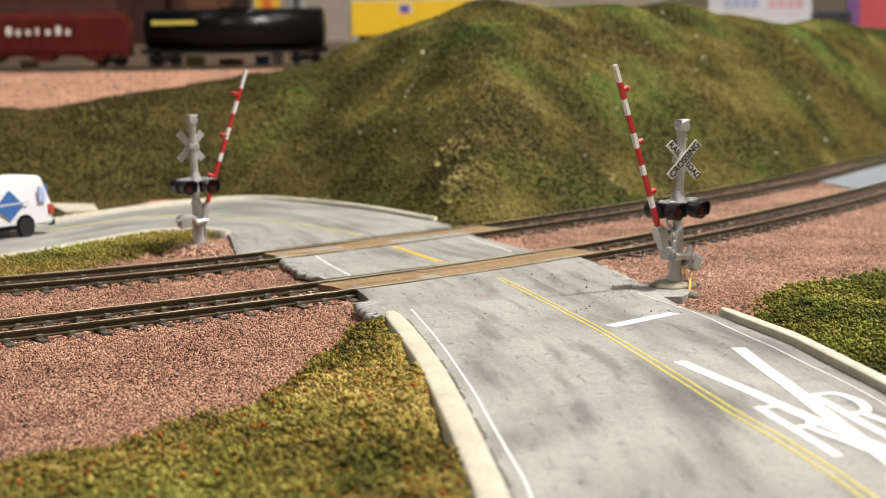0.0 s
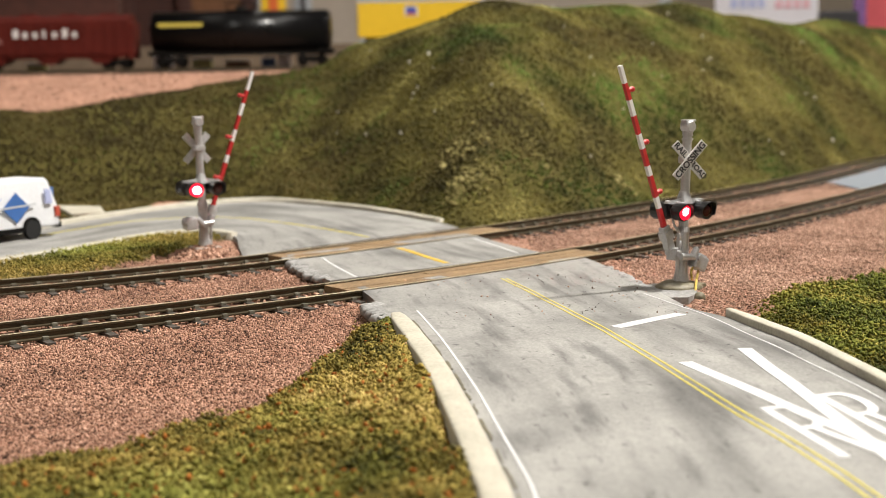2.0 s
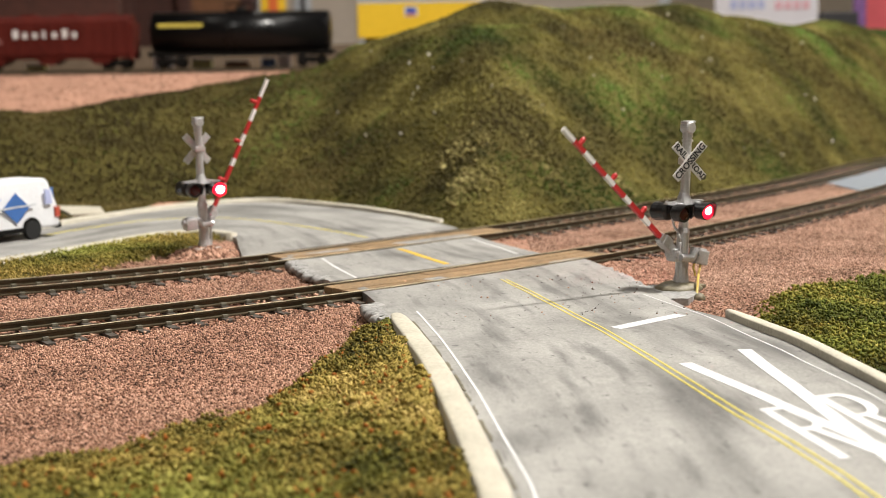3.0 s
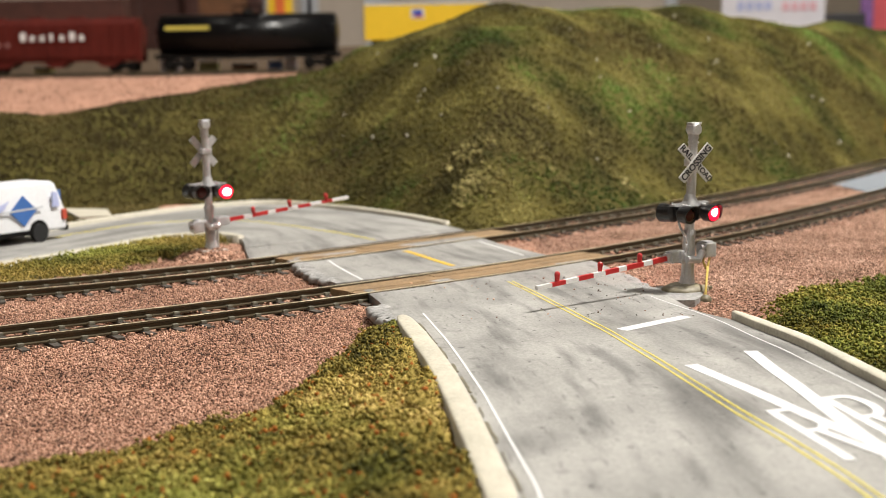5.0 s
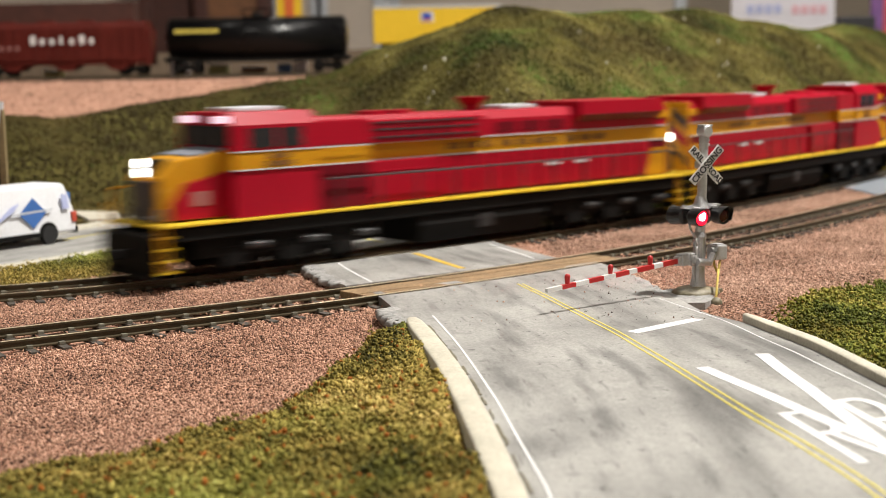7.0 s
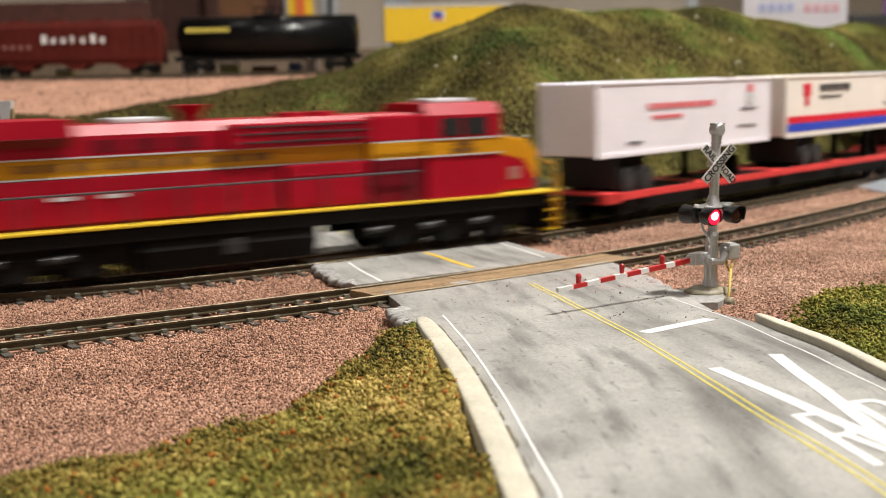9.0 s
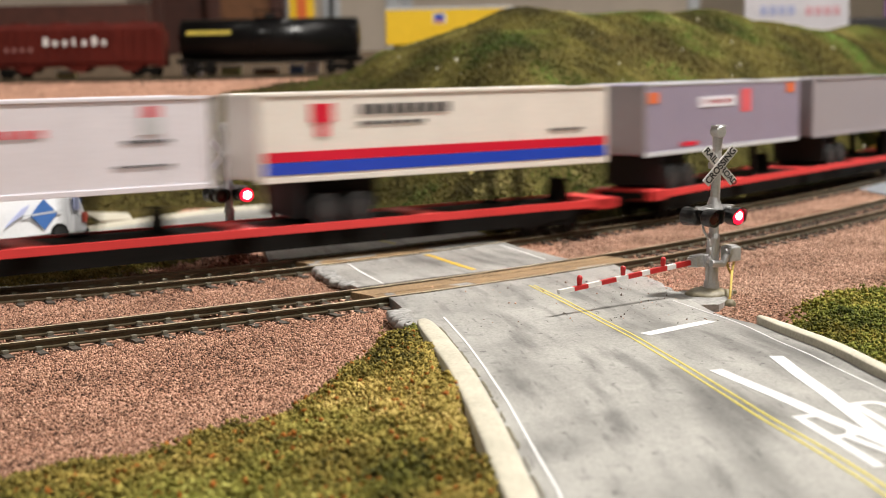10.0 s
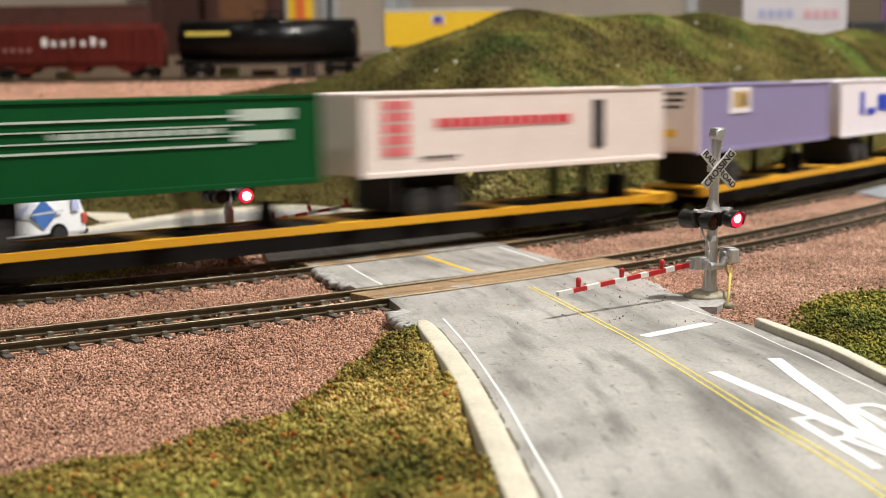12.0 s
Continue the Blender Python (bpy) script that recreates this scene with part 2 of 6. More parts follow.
M_FADER = material("faded_red_print", (0.72, 0.42, 0.48), 0.6, vary=0.05, grain=60, blot=6, bump=0)
M_BEIGE = material("beige_wall_paint", (0.40, 0.34, 0.27), 0.8, vary=0.08, grain=60, blot=3, bump=0.02)
M_WOOD = material("brown_cabinet_wood", (0.20, 0.085, 0.035), 0.55, vary=0.3, grain=90, blot=12, bump=0.05)
M_DARKWOOD = material("dark_shelf_wood", (0.07, 0.022, 0.015), 0.6, vary=0.3, grain=90, blot=12, bump=0.05)
M_YBOX = material("wagon_yellow", (0.78, 0.50, 0.02), 0.5, vary=0.08, grain=500, blot=30, bump=0.02)
M_TABLE = material("layout_table_brown", (0.17, 0.12, 0.08), 0.8, vary=0.2, grain=80, blot=8, bump=0.05)
M_FLOOR = material("hall_floor_grey", (0.28, 0.27, 0.25), 0.6, vary=0.15, grain=30, blot=2, bump=0.02)
M_PAPER = material("white_banner_vinyl", (0.74, 0.72, 0.78), 0.6, vary=0.05, grain=60, blot=6, bump=0)
M_BLUE = material("blue_print", (0.02, 0.07, 0.40), 0.45, vary=0.1, grain=900, blot=60, bump=0)
M_PINK = material("pink_red_print", (0.62, 0.10, 0.12), 0.5, vary=0.1, grain=900, blot=60, bump=0)
M_PURPLE = material("violet_poster", (0.22, 0.10, 0.30), 0.6, vary=0.4, grain=60, blot=12, bump=0)
M_INK = material("black_print", (0.03, 0.03, 0.035), 0.5, vary=0.2, grain=900, blot=60, bump=0)


def plain(name, color, rough=0.45, vary=0.08):
    return material(name, color, rough, vary=vary, grain=900, blot=50, bump=0.03)


# ---- mesh helpers ----
def link(name, bm, mats, parent=None, label="", smooth=False):
    for v in bm.verts:
        v.co *= MM
    me = bpy.data.meshes.new(name)
    bm.normal_update()
    bm.to_mesh(me)
    bm.free()
    for m in (mats if isinstance(mats, (list, tuple)) else [mats]):
        me.materials.append(m)
    if smooth:
        for p in me.polygons:
            p.use_smooth = True
    ob = new(name, me)
    if parent is not None:
        ob.parent = parent
    if label:
        ob["label"] = label
    return ob


def part(name, bm, mats, parent, label="", smooth=False):
    return link(name, bm, mats, parent, label, smooth)


def at(ob, x, y, z, rx=0, ry=0, rz=0):
    ob.matrix_basis = pose(x * MM, y * MM, z * MM, rx, ry, rz)
    return ob


def thing(name, label, category, group="", x=0, y=0, z=0, rz=0):
    ob = new(name)
    ob.empty_display_size = 0.005
    at(ob, x, y, z, 0, 0, rz)
    return tagged(ob, label, category, group)


def box(bm, x0, x1, y0, y1, z0, z1, bevel=0.0, mi=0):
    m = Matrix.Translation(((x0 + x1) / 2, (y0 + y1) / 2, (z0 + z1) / 2)) @ Matrix.Diagonal((abs(x1 - x0), abs(y1 - y0), abs(z1 - z0), 1))
    r = bmesh.ops.create_cube(bm, size=1, matrix=m)
    fs = {f for v in r["verts"] for f in v.link_faces}
    for f in fs:
        f.material_index = mi
    if bevel:
        es = list({e for v in r["verts"] for e in v.link_edges})
        bmesh.ops.bevel(bm, geom=es, offset=bevel, segments=2, profile=0.6, affect="EDGES", material=-1)
    return bm


def one_box(*a, **k):
    return box(bmesh.new(), *a, **k)


def rod(bm, p, q, r0, r1=None, seg=10):
    p, q = Vector(p), Vector(q)
    d = q - p
    m = Matrix.Translation((p + q) / 2) @ d.to_track_quat("Z", "Y").to_matrix().to_4x4()
    bmesh.ops.create_cone(bm, cap_ends=True, segments=seg, radius1=r0, radius2=r0 if r1 is None else r1, depth=d.length, matrix=m)
    return bm


def ball(bm, c, r, u=10, v=7, sx=1, sy=1, sz=1):
    bmesh.ops.create_uvsphere(bm, u_segments=u, v_segments=v, radius=r, matrix=Matrix.Translation(c) @ Matrix.Diagonal((sx, sy, sz, 1)))
    return bm


def prism(bm, pts, z0, z1, mi=0):
    """An upright prism over a plan outline."""
    lo = [bm.verts.new((x, y, z0)) for x, y in pts]
    hi = [bm.verts.new((x, y, z1)) for x, y in pts]
    fs = [bm.faces.new(lo[::-1]), bm.faces.new(hi)]
    n = len(pts)
    fs += [bm.faces.new((lo[i], lo[(i + 1) % n], hi[(i + 1) % n], hi[i])) for i in range(n)]
    for f in fs:
        f.material_index = mi
    bmesh.ops.recalc_face_normals(bm, faces=fs)
    return bm


def slab_x(bm, prof, x0, x1, mi=0):
    """A profile in the y-z plane drawn out along x."""
    a = [bm.verts.new((x0, y, z)) for y, z in prof]
    b = [bm.verts.new((x1, y, z)) for y, z in prof]
    n = len(prof)
    fs = [bm.faces.new(a[::-1]), bm.faces.new(b)] + [bm.faces.new((a[i], a[(i + 1) % n], b[(i + 1) % n], b[i])) for i in range(n)]
    for f in fs:
        f.material_index = mi
    bmesh.ops.recalc_face_normals(bm, faces=fs)
    return bm


def slab_y(bm, prof, y0, y1, mi=0):
    """A profile in the x-z plane drawn out along y."""
    a = [bm.verts.new((x, y0, z)) for x, z in prof]
    b = [bm.verts.new((x, y1, z)) for x, z in prof]
    n = len(prof)
    fs = [bm.faces.new(a[::-1]), bm.faces.new(b)] + [bm.faces.new((a[i], a[(i + 1) % n], b[(i + 1) % n], b[i])) for i in range(n)]
    for f in fs:
        f.material_index = mi
    bmesh.ops.recalc_face_normals(bm, faces=fs)
    return bm


def tube(bm, pts, r, seg=7):
    for p, q in zip(pts, pts[1:]):
        rod(bm, p, q, r, seg=seg)
    for p in pts[1:-1]:
        ball(bm, p, r, 7, 5)
    return bm


def smooth_line(pts, step):
    """Points every few mm along a rounded line through the given corners."""
    p = np.array(pts, float)
    ext = np.vstack([2 * p[0] - p[1], p, 2 * p[-1] - p[-2]])
    out = []
    for i in range(len(p) - 1):
        a, b, c, d = ext[i:i + 4]
        n = max(2, int(np.linalg.norm(c - b) / step))
        for k in range(n):
            t = k / n
            out.append(0.5 * ((2 * b) + (c - a) * t + (2 * a - 5 * b + 4 * c - d) * t * t + (3 * b - a - 3 * c + d) * t ** 3))
    out.append(p[-1])
    return np.array(out)


def resample(pts, n):
    p = np.array(pts, float)
    s = np.r_[0, np.cumsum(np.linalg.norm(np.diff(p, axis=0), axis=1))]
    q = np.linspace(0, s[-1], n)
    return np.stack([np.interp(q, s, p[:, k]) for k in range(p.shape[1])], 1)


def ribbon(left, right, z0, z1, n, across=1, wave=0.0, crown=0.0):
    """A slab between two plan lines: top at z1 (two values: from its first end to its last), sides down to z0."""
    bm = bmesh.new()
    L, R_ = resample(left, n), resample(right, n)
    za, zb = z1 if isinstance(z1, tuple) else (z1, z1)
    rows = []
    for i in range(n):
        row = []
        for k in range(across + 1):
            f = k / across
            x, y = L[i] * (1 - f) + R_[i] * f
            z = za + (zb - za) * i / (n - 1)
            if wave:
                z += wave * noise.noise(Vector((x / 25, y / 25, 3.1)))
            z -= crown * abs(2 * f - 1) ** 3
            row.append(bm.verts.new((x, y, z)))
        rows.append(row)
    lowl = [bm.verts.new((x, y, z0)) for x, y in L]
    lowr = [bm.verts.new((x, y, z0)) for x, y in R_]
    # each vertex knows how far across and along the strip it lies, in decimetres
    run = np.r_[0, np.cumsum(np.linalg.norm(np.diff((L + R_) / 2, axis=0), axis=1))] / 100
    wide = float(np.linalg.norm(L - R_, axis=1).mean()) / 100
    where = {rows[i][k]: (wide * k / across, run[i]) for i in range(n) for k in range(across + 1)}
    where.update({v: (0.0, run[i]) for i, v in enumerate(lowl)})
    where.update({v: (wide, run[i]) for i, v in enumerate(lowr)})
    for i in range(n - 1):
        for k in range(across):
            bm.faces.new((rows[i][k], rows[i][k + 1], rows[i + 1][k + 1], rows[i + 1][k]))
        bm.faces.new((lowl[i], rows[i][0], rows[i + 1][0], lowl[i + 1]))
        bm.faces.new((rows[i][-1], lowr[i], lowr[i + 1], rows[i + 1][-1]))
    bm.faces.new([*rows[0], lowr[0], lowl[0]][::-1])
    bm.faces.new([*rows[-1], lowr[-1], lowl[-1]])
    bmesh.ops.recalc_face_normals(bm, faces=bm.faces)
    uv = bm.loops.layers.uv.new("along")
    for f in bm.faces:
        for lp in f.loops:
            lp[uv].uv = where[lp.vert]
    return bm


def strip(line, width, z, n, lift=0.12):
    """A painted line of some width along a plan line."""
    p = resample(line, n)
    d = np.gradient(p, axis=0)
    d /= np.linalg.norm(d, axis=1)[:, None]
    nn = np.stack([-d[:, 1], d[:, 0]], 1) * width / 2
    return ribbon(p + nn, p - nn, z - 0.6, z + lift, n, 1, 0.25)


# ---- the two tracks: plan lines ----
NEAR_C = (-0.817, 2.305, 13.6, 84.593, 420.697)
FAR_C = (0.958, -2.014, 10.933, 97.205, 515.397)


def plan_line(c, lo, hi, left_len, right_bend):
    """A track's middle line: a fitted curve, carried on straight to one side and in a wide bend to the other."""
    x = np.arange(lo, hi + 0.1, 2.0)
    pts = np.stack([x, np.polyval(c, x / 100)], 1)
    d0 = pts[0] - pts[1]
    d0 /= np.linalg.norm(d0)
    pre = [pts[0] + d0 * s for s in np.arange(left_len, 0, -10.0)]
    d1 = pts[-1] - pts[-2]
    ang, post, p = math.atan2(d1[1], d1[0]), [], pts[-1].copy()
    while ang > 0.01:
        ang -= 5.0 / right_bend
        p = p + 5.0 * np.array([math.cos(ang), math.sin(ang)])
        post.append(p.copy())
    for s in range(500):
        p = p + np.array([10.0, 0.0])
        post.append(p.copy())
    return np.vstack([np.array(pre).reshape(-1, 2), pts, np.array(post)])


class Line:
    def __init__(self, pts, zero):
        self.p = pts
        self.s = np.r_[0, np.cumsum(np.linalg.norm(np.diff(pts, axis=0), axis=1))]
        self.s -= self.s[np.argmin(np.abs(pts[:, 0] - zero))]

    def at(self, s):
        return np.array([np.interp(s, self.s, self.p[:, 0]), np.interp(s, self.s, self.p[:, 1])])

    def way(self, s):
        d = self.at(s + 1.0) - self.at(s - 1.0)
        return d / np.linalg.norm(d)

    def side(self, s, off):
        d = self.way(s)
        return self.at(s) + off * np.array([-d[1], d[0]])


NEAR = Line(plan_line(NEAR_C, -150, 240, 300, 700), 0)
FAR = Line(plan_line(FAR_C, -150, 240, 2300, 620), 0)


def offset_to(line, x, y, s0, s1):
    """Signed distance (plus: beyond the track) of plan points from a track line."""
    m = (line.s > s0) & (line.s < s1)
    p = line.p[m]
    d = np.gradient(p, axis=0)
    d /= np.linalg.norm(d, axis=1)[:, None]
    out = np.empty(x.size)
    X, Y = x.ravel(), y.ravel()
    for a in range(0, X.size, 4000):
        dx, dy = X[a:a + 4000, None] - p[None, :, 0], Y[a:a + 4000, None] - p[None, :, 1]
        i = np.argmin(dx * dx + dy * dy, 1)
        k = np.arange(len(i))
        sgn = np.sign(d[i, 0] * dy[k, i] - d[i, 1] * dx[k, i])
        out[a:a + 4000] = sgn * np.sqrt(dx[k, i] ** 2 + dy[k, i] ** 2)
    return out.reshape(x.shape)


def inside(poly, x, y):
    r = np.zeros(x.shape, bool)
    n = len(poly)
    for i in range(n):
        (xa, ya), (xb, yb) = poly[i], poly[(i + 1) % n]
        c = ((ya > y) != (yb > y)) & (x < (xb - xa) * (y - ya) / ((yb - ya) or 1e-9) + xa)
        r ^= c
    return r


# ---- ground: one modelled sheet with the hill, the embankment and the gravel beds ----
# foot of the hill: plan x, y, width of the slope, height of the crest
HILL = ((-420, 668, 82, 37), (-330, 676, 82, 37), (-260, 680, 80, 37), (-206, 686, 78, 31), (-150, 696, 82, 22), (-120, 700, 92, 19),
        (-92, 684, 125, 34), (-62, 660, 170, 69), (-38, 630, 210, 103), (-16, 592, 250, 126), (4, 556, 290, 140), (30, 572, 280, 144), (60, 612, 262, 146),
        (90, 655, 245, 142), (124, 695, 215, 131), (158, 735, 190, 113), (210, 800, 150, 101), (260, 866, 120, 95), (309, 930, 105, 91), (420, 1080, 100, 86), (520, 1180, 100, 82))
GRASS_LEFT = ((-17, 352), (-23, 328), (-29, 304), (-39, 266), (-60, 241), (-77, 228), (-140, 190), (-260, 120), (-260, 40), (8, 40), (5, 196), (1, 234), (-5, 290), (-11, 322))
GRASS_RIGHT = ((76, 338), (84, 362), (99, 386), (141, 431), (200, 506), (300, 620), (520, 640), (520, 40), (80, 40), (86, 190), (90, 256), (84, 302))
GRASS_MID = ((-100, 492), (-96, 515), (-88, 540), (-119, 545), (-142, 500), (-160, 470), (-260, 420), (-300, 380), (-260, 372), (-180, 414), (-150, 424), (-120, 446))


def hill_terms(x, y):
    b = np.array(HILL, float)
    base = resample(b, 160)
    X, Y = x.ravel(), y.ravel()
    d, w, h = np.empty(X.size), np.empty(X.size), np.empty(X.size)
    seg = np.gradient(base[:, :2], axis=0)
    for a in range(0, X.size, 4000):
        dx, dy = X[a:a + 4000, None] - base[None, :, 0], Y[a:a + 4000, None] - base[None, :, 1]
        r2 = dx * dx + dy * dy
        i = np.argmin(r2, 1)
        k = np.arange(len(i))
        sg = np.sign(seg[i, 0] * dy[k, i] - seg[i, 1] * dx[k, i])
        d[a:a + 4000] = sg * np.sqrt(r2[k, i])
        q = 1.0 / (r2 + 900.0) ** 1.5
        w[a:a + 4000] = (q * base[None, :, 2]).sum(1) / q.sum(1)
        h[a:a + 4000] = (q * base[None, :, 3]).sum(1) / q.sum(1)
    return d.reshape(x.shape), w.reshape(x.shape), h.reshape(x.shape)


def bumps(x, y, size, seed):
    return np.array([noise.noise(Vector((a / size, b / size, seed))) for a, b in zip(x.ravel(), y.ravel())]).reshape(x.shape)


def kerb_line(y):
    """Plan x of the long kerb's outer edge."""
    return np.interp(y, (70, 194.5, 221.6, 243.7, 266.6, 299, 333.8, 352), (5.4, 3.6, 1.4, -0.8, -3.4, -8.3, -13.9, -17))


def survey(x, y):
    """Height of the ground and its cover (0 turf, 1 pink gravel) at plan points."""
    on, of = offset_to(NEAR, x, y, -500, 700), offset_to(FAR, x, y, -600, 760)
    d, w, h = hill_terms(x, y)
    cover = np.ones(x.shape, int)
    z = np.full(x.shape, -3.1)
    z -= np.clip((-on - 18) * 0.045, 0, 3.2)
    z += 4.5 * np.exp(-((x - 74) ** 2 + (y - 386) ** 2) / (2 * 24.0 ** 2))
    for poly in (GRASS_LEFT, GRASS_RIGHT, GRASS_MID):
        cover[inside(poly, x, y)] = 0
    gr = inside(GRASS_RIGHT, x, y)
    z = np.where(gr, z + 3.2, z)
    z = np.where(inside(GRASS_LEFT, x, y), z + 3.0, z)
    kx = kerb_line(y)
    bank = np.clip(1 - (kx - 3 - x) / 26, 0, 1) * (x < kx + 2) * (y < 346) * inside(GRASS_LEFT, x, y)
    z = z + bank * (0.5 - z)
    z = np.where((of > 22) & (d < 0), np.where(inside(GRASS_MID, x, y), -1.6, -3.2), z)
    t = np.clip(d / w, 0, 1)
    up = -3.5 + (h + 3.5) * np.sin(t * math.pi / 2) ** 0.95
    beyond = np.clip(d - w, 0, None)
    shelf = (x < -60 - 0.05 * (y - 760))
    back = np.where(shelf, np.minimum(h + beyond * 0.032, 60.0), h - beyond * 0.10)
    z = np.where(d > 0, np.where(d > w, back, up), z)
    cover = np.where((d > -6) | ((d > -70) & (x < -150)), 0, cover)
    cover = np.where((d > w + 2) & shelf, 1, cover)
    big = bumps(x, y, 46.0, 1.7) * 6.5 + bumps(x, y, 19.0, 4.2) * 3.2 + bumps(x, y, 11.0, 6.1) * 1.3
    z = z + big * np.clip(t * 2.2, 0, 1) * np.where((d > w) & shelf, 0.25, 1.0) + bumps(x, y, 9.0, 8.8) * 0.35
    return z, cover


def ground_sheet():
    xs, ys = np.arange(-460, 541, 6.0), np.arange(40, 1431, 6.0)
    X, Y = np.meshgrid(xs, ys)
    Z, C = survey(X, Y)
    for _ in range(2):
        P = np.pad(Z, 1, mode="edge")
        S_ = (P[:-2, 1:-1] + P[2:, 1:-1] + P[1:-1, :-2] + P[1:-1, 2:]) / 4
        Z = np.where(Z > 4, 0.5 * Z + 0.5 * S_, Z)
    ny, nx = X.shape
    co = np.stack([X, Y, Z], -1).reshape(-1, 3) * MM
    i = np.arange(ny * nx).reshape(ny, nx)
    quads = np.stack([i[:-1, :-1], i[:-1, 1:], i[1:, 1:], i[1:, :-1]], -1).reshape(-1, 4)
    me = bpy.data.meshes.new("ground")
    me.from_pydata(co.tolist(), [], quads.tolist())
    me.materials.append(M_SOILG)
    me.materials.append(M_SOILP)
    me.polygons.foreach_set("material_index", C[:-1, :-1].ravel().astype(np.int32))
    me.polygons.foreach_set("use_smooth", np.ones(len(quads), bool))
    me.update()
    return tagged(new("ground", me), "modelled ground with turf hill and pink gravel beds", "ground", kind="structure"), (xs, ys, Z)


ground, (GX, GY, GZ) = ground_sheet()


def height(x, y):
    """Height of the finished sheet at plan points."""
    fx, fy = np.clip((x - GX[0]) / 6.0, 0, len(GX) - 1.001), np.clip((y - GY[0]) / 6.0, 0, len(GY) - 1.001)
    ix, iy = fx.astype(int), fy.astype(int)
    ax, ay = fx - ix, fy - iy
    return (GZ[iy, ix] * (1 - ax) + GZ[iy, ix + 1] * ax) * (1 - ay) + (GZ[iy + 1, ix] * (1 - ax) + GZ[iy + 1, ix + 1] * ax) * ay


def scatter(name, pts, sizes, mat, label, category, flat=1.0, rng=None, rough=0.35, fine=False):
    """Many small uneven grains in one mesh: each a bent octahedron or tetrahedron at its own turn."""
    n = len(pts)
    base = np.array([(1, 0, 0), (-1, 0, 0), (0, 1, 0), (0, -1, 0), (0, 0, 1), (0, 0, -1)], float)
    tri = np.array([(0, 2, 4), (2, 1, 4), (1, 3, 4), (3, 0, 4), (2, 0, 5), (1, 2, 5), (3, 1, 5), (0, 3, 5)])
    if fine:
        base = np.array([(1, 1, 1), (1, -1, -1), (-1, 1, -1), (-1, -1, 1)], float) * 0.75
        tri = np.array([(0, 1, 2), (0, 2, 3), (0, 3, 1), (1, 3, 2)])
    nv, nf = len(base), len(tri)
    v = base[None] * (1 + rng.uniform(-rough, rough, (n, nv, 1))) + rng.uniform(-rough, rough, (n, nv, 3)) * 0.6
    a, b = rng.uniform(0, 2 * math.pi, n), rng.uniform(-0.9, 0.9, n)
    ca, sa, cb, sb = np.cos(a)[:, None], np.sin(a)[:, None], np.cos(b)[:, None], np.sin(b)[:, None]
    y1, z1 = v[..., 1] * cb - v[..., 2] * sb, v[..., 1] * sb + v[..., 2] * cb
    x2, y2 = v[..., 0] * ca - y1 * sa, v[..., 0] * sa + y1 * ca
    v = np.stack([x2, y2, z1 * flat], -1) * sizes[:, None, None] + pts[:, None, :]
    me = bpy.data.meshes.new(name)
    me.vertices.add(n * nv)
    me.vertices.foreach_set("co", (v.reshape(-1) * MM).astype(np.float32))
    f = (tri[None] + nv * np.arange(n)[:, None, None]).reshape(-1)
    me.loops.add(len(f))
    me.loops.foreach_set("vertex_index", f.astype(np.int32))
    me.polygons.add(n * nf)
    me.polygons.foreach_set("loop_start", np.arange(0, len(f), 3, dtype=np.int32))
    me.update(calc_edges=True)
    me.materials.append(mat)
    return tagged(new(name, me), label, category, kind="stuff")


def spread(rng, n, x0, x1, y0, y1, cover, keep=None):
    """Random plan points of one cover within a rectangle, lying on the sheet."""
    x, y = rng.uniform(x0, x1, n), rng.uniform(y0, y1, n)
    jx, jy = x + rng.normal(0, 1.2, n), y + rng.normal(0, 1.2, n)
    _, c = quick_cover(jx, jy)
    m = c == cover
    if keep is not None:
        m &= keep(x, y)
    x, y = x[m], y[m]
    return np.stack([x, y, height(x, y)], 1)


CV_X, CV_Y = np.arange(-460, 541, 3.0), np.arange(40, 1431, 3.0)
_cx, _cy = np.meshgrid(CV_X, CV_Y)


def cover_map():
    on, of = offset_to(NEAR, _cx, _cy, -500, 700), offset_to(FAR, _cx, _cy, -600, 760)
    d, w, h = hill_terms(_cx, _cy)
    c = np.ones(_cx.shape, int)
    for poly in (GRASS_LEFT, GRASS_RIGHT, GRASS_MID):
        c[inside(poly, _cx, _cy)] = 0
    c = np.where((d > -6) | ((d > -70) & (_cx < -150)), 0, c)
    return np.where((d > w + 2) & (_cx < -60 - 0.05 * (_cy - 760)), 1, c), d, np.minimum(np.abs(on), np.abs(of))


COVER, HILL_D, RAIL_D = cover_map()


def cell(x, y):
    return np.clip(((y - CV_Y[0]) / 3 + 0.5).astype(int), 0, len(CV_Y) - 1), np.clip(((x - CV_X[0]) / 3 + 0.5).astype(int), 0, len(CV_X) - 1)


def quick_cover(x, y):
    i, k = cell(x, y)
    return HILL_D[i, k], COVER[i, k]


def in_view(x, y):
    return np.abs(x) < 0.40 * y + 25


# plan outlines of the paved ground, where no grain or turf lies
ROAD_L = ((-27, 396), (-20.5, 372), (-19.7, 361), (-15.6, 346), (-11.6, 322), (-6.3, 290), (-2.5, 259.5), (0.2, 234.5), (2.3, 214), (3.7, 196), (5, 150), (5, 60))
ROAD_R = ((44, 452), (49.3, 431), (54, 398), (59, 377), (63, 352), (69, 340), (74, 322), (79.5, 302), (85.5, 257), (88, 220), (90, 150), (90, 60))
ISLE_L, ISLE_R = ((-56, 468), (-50, 447), (-44, 428), (-36, 409)), ((8, 521), (14, 502), (23, 481), (33, 461))
FAR_R = ((4, 547), (-6, 570), (-33.7, 611), (-59, 640), (-91.7, 668), (-121, 652), (-148, 613), (-166, 577), (-182, 530), (-215, 470))
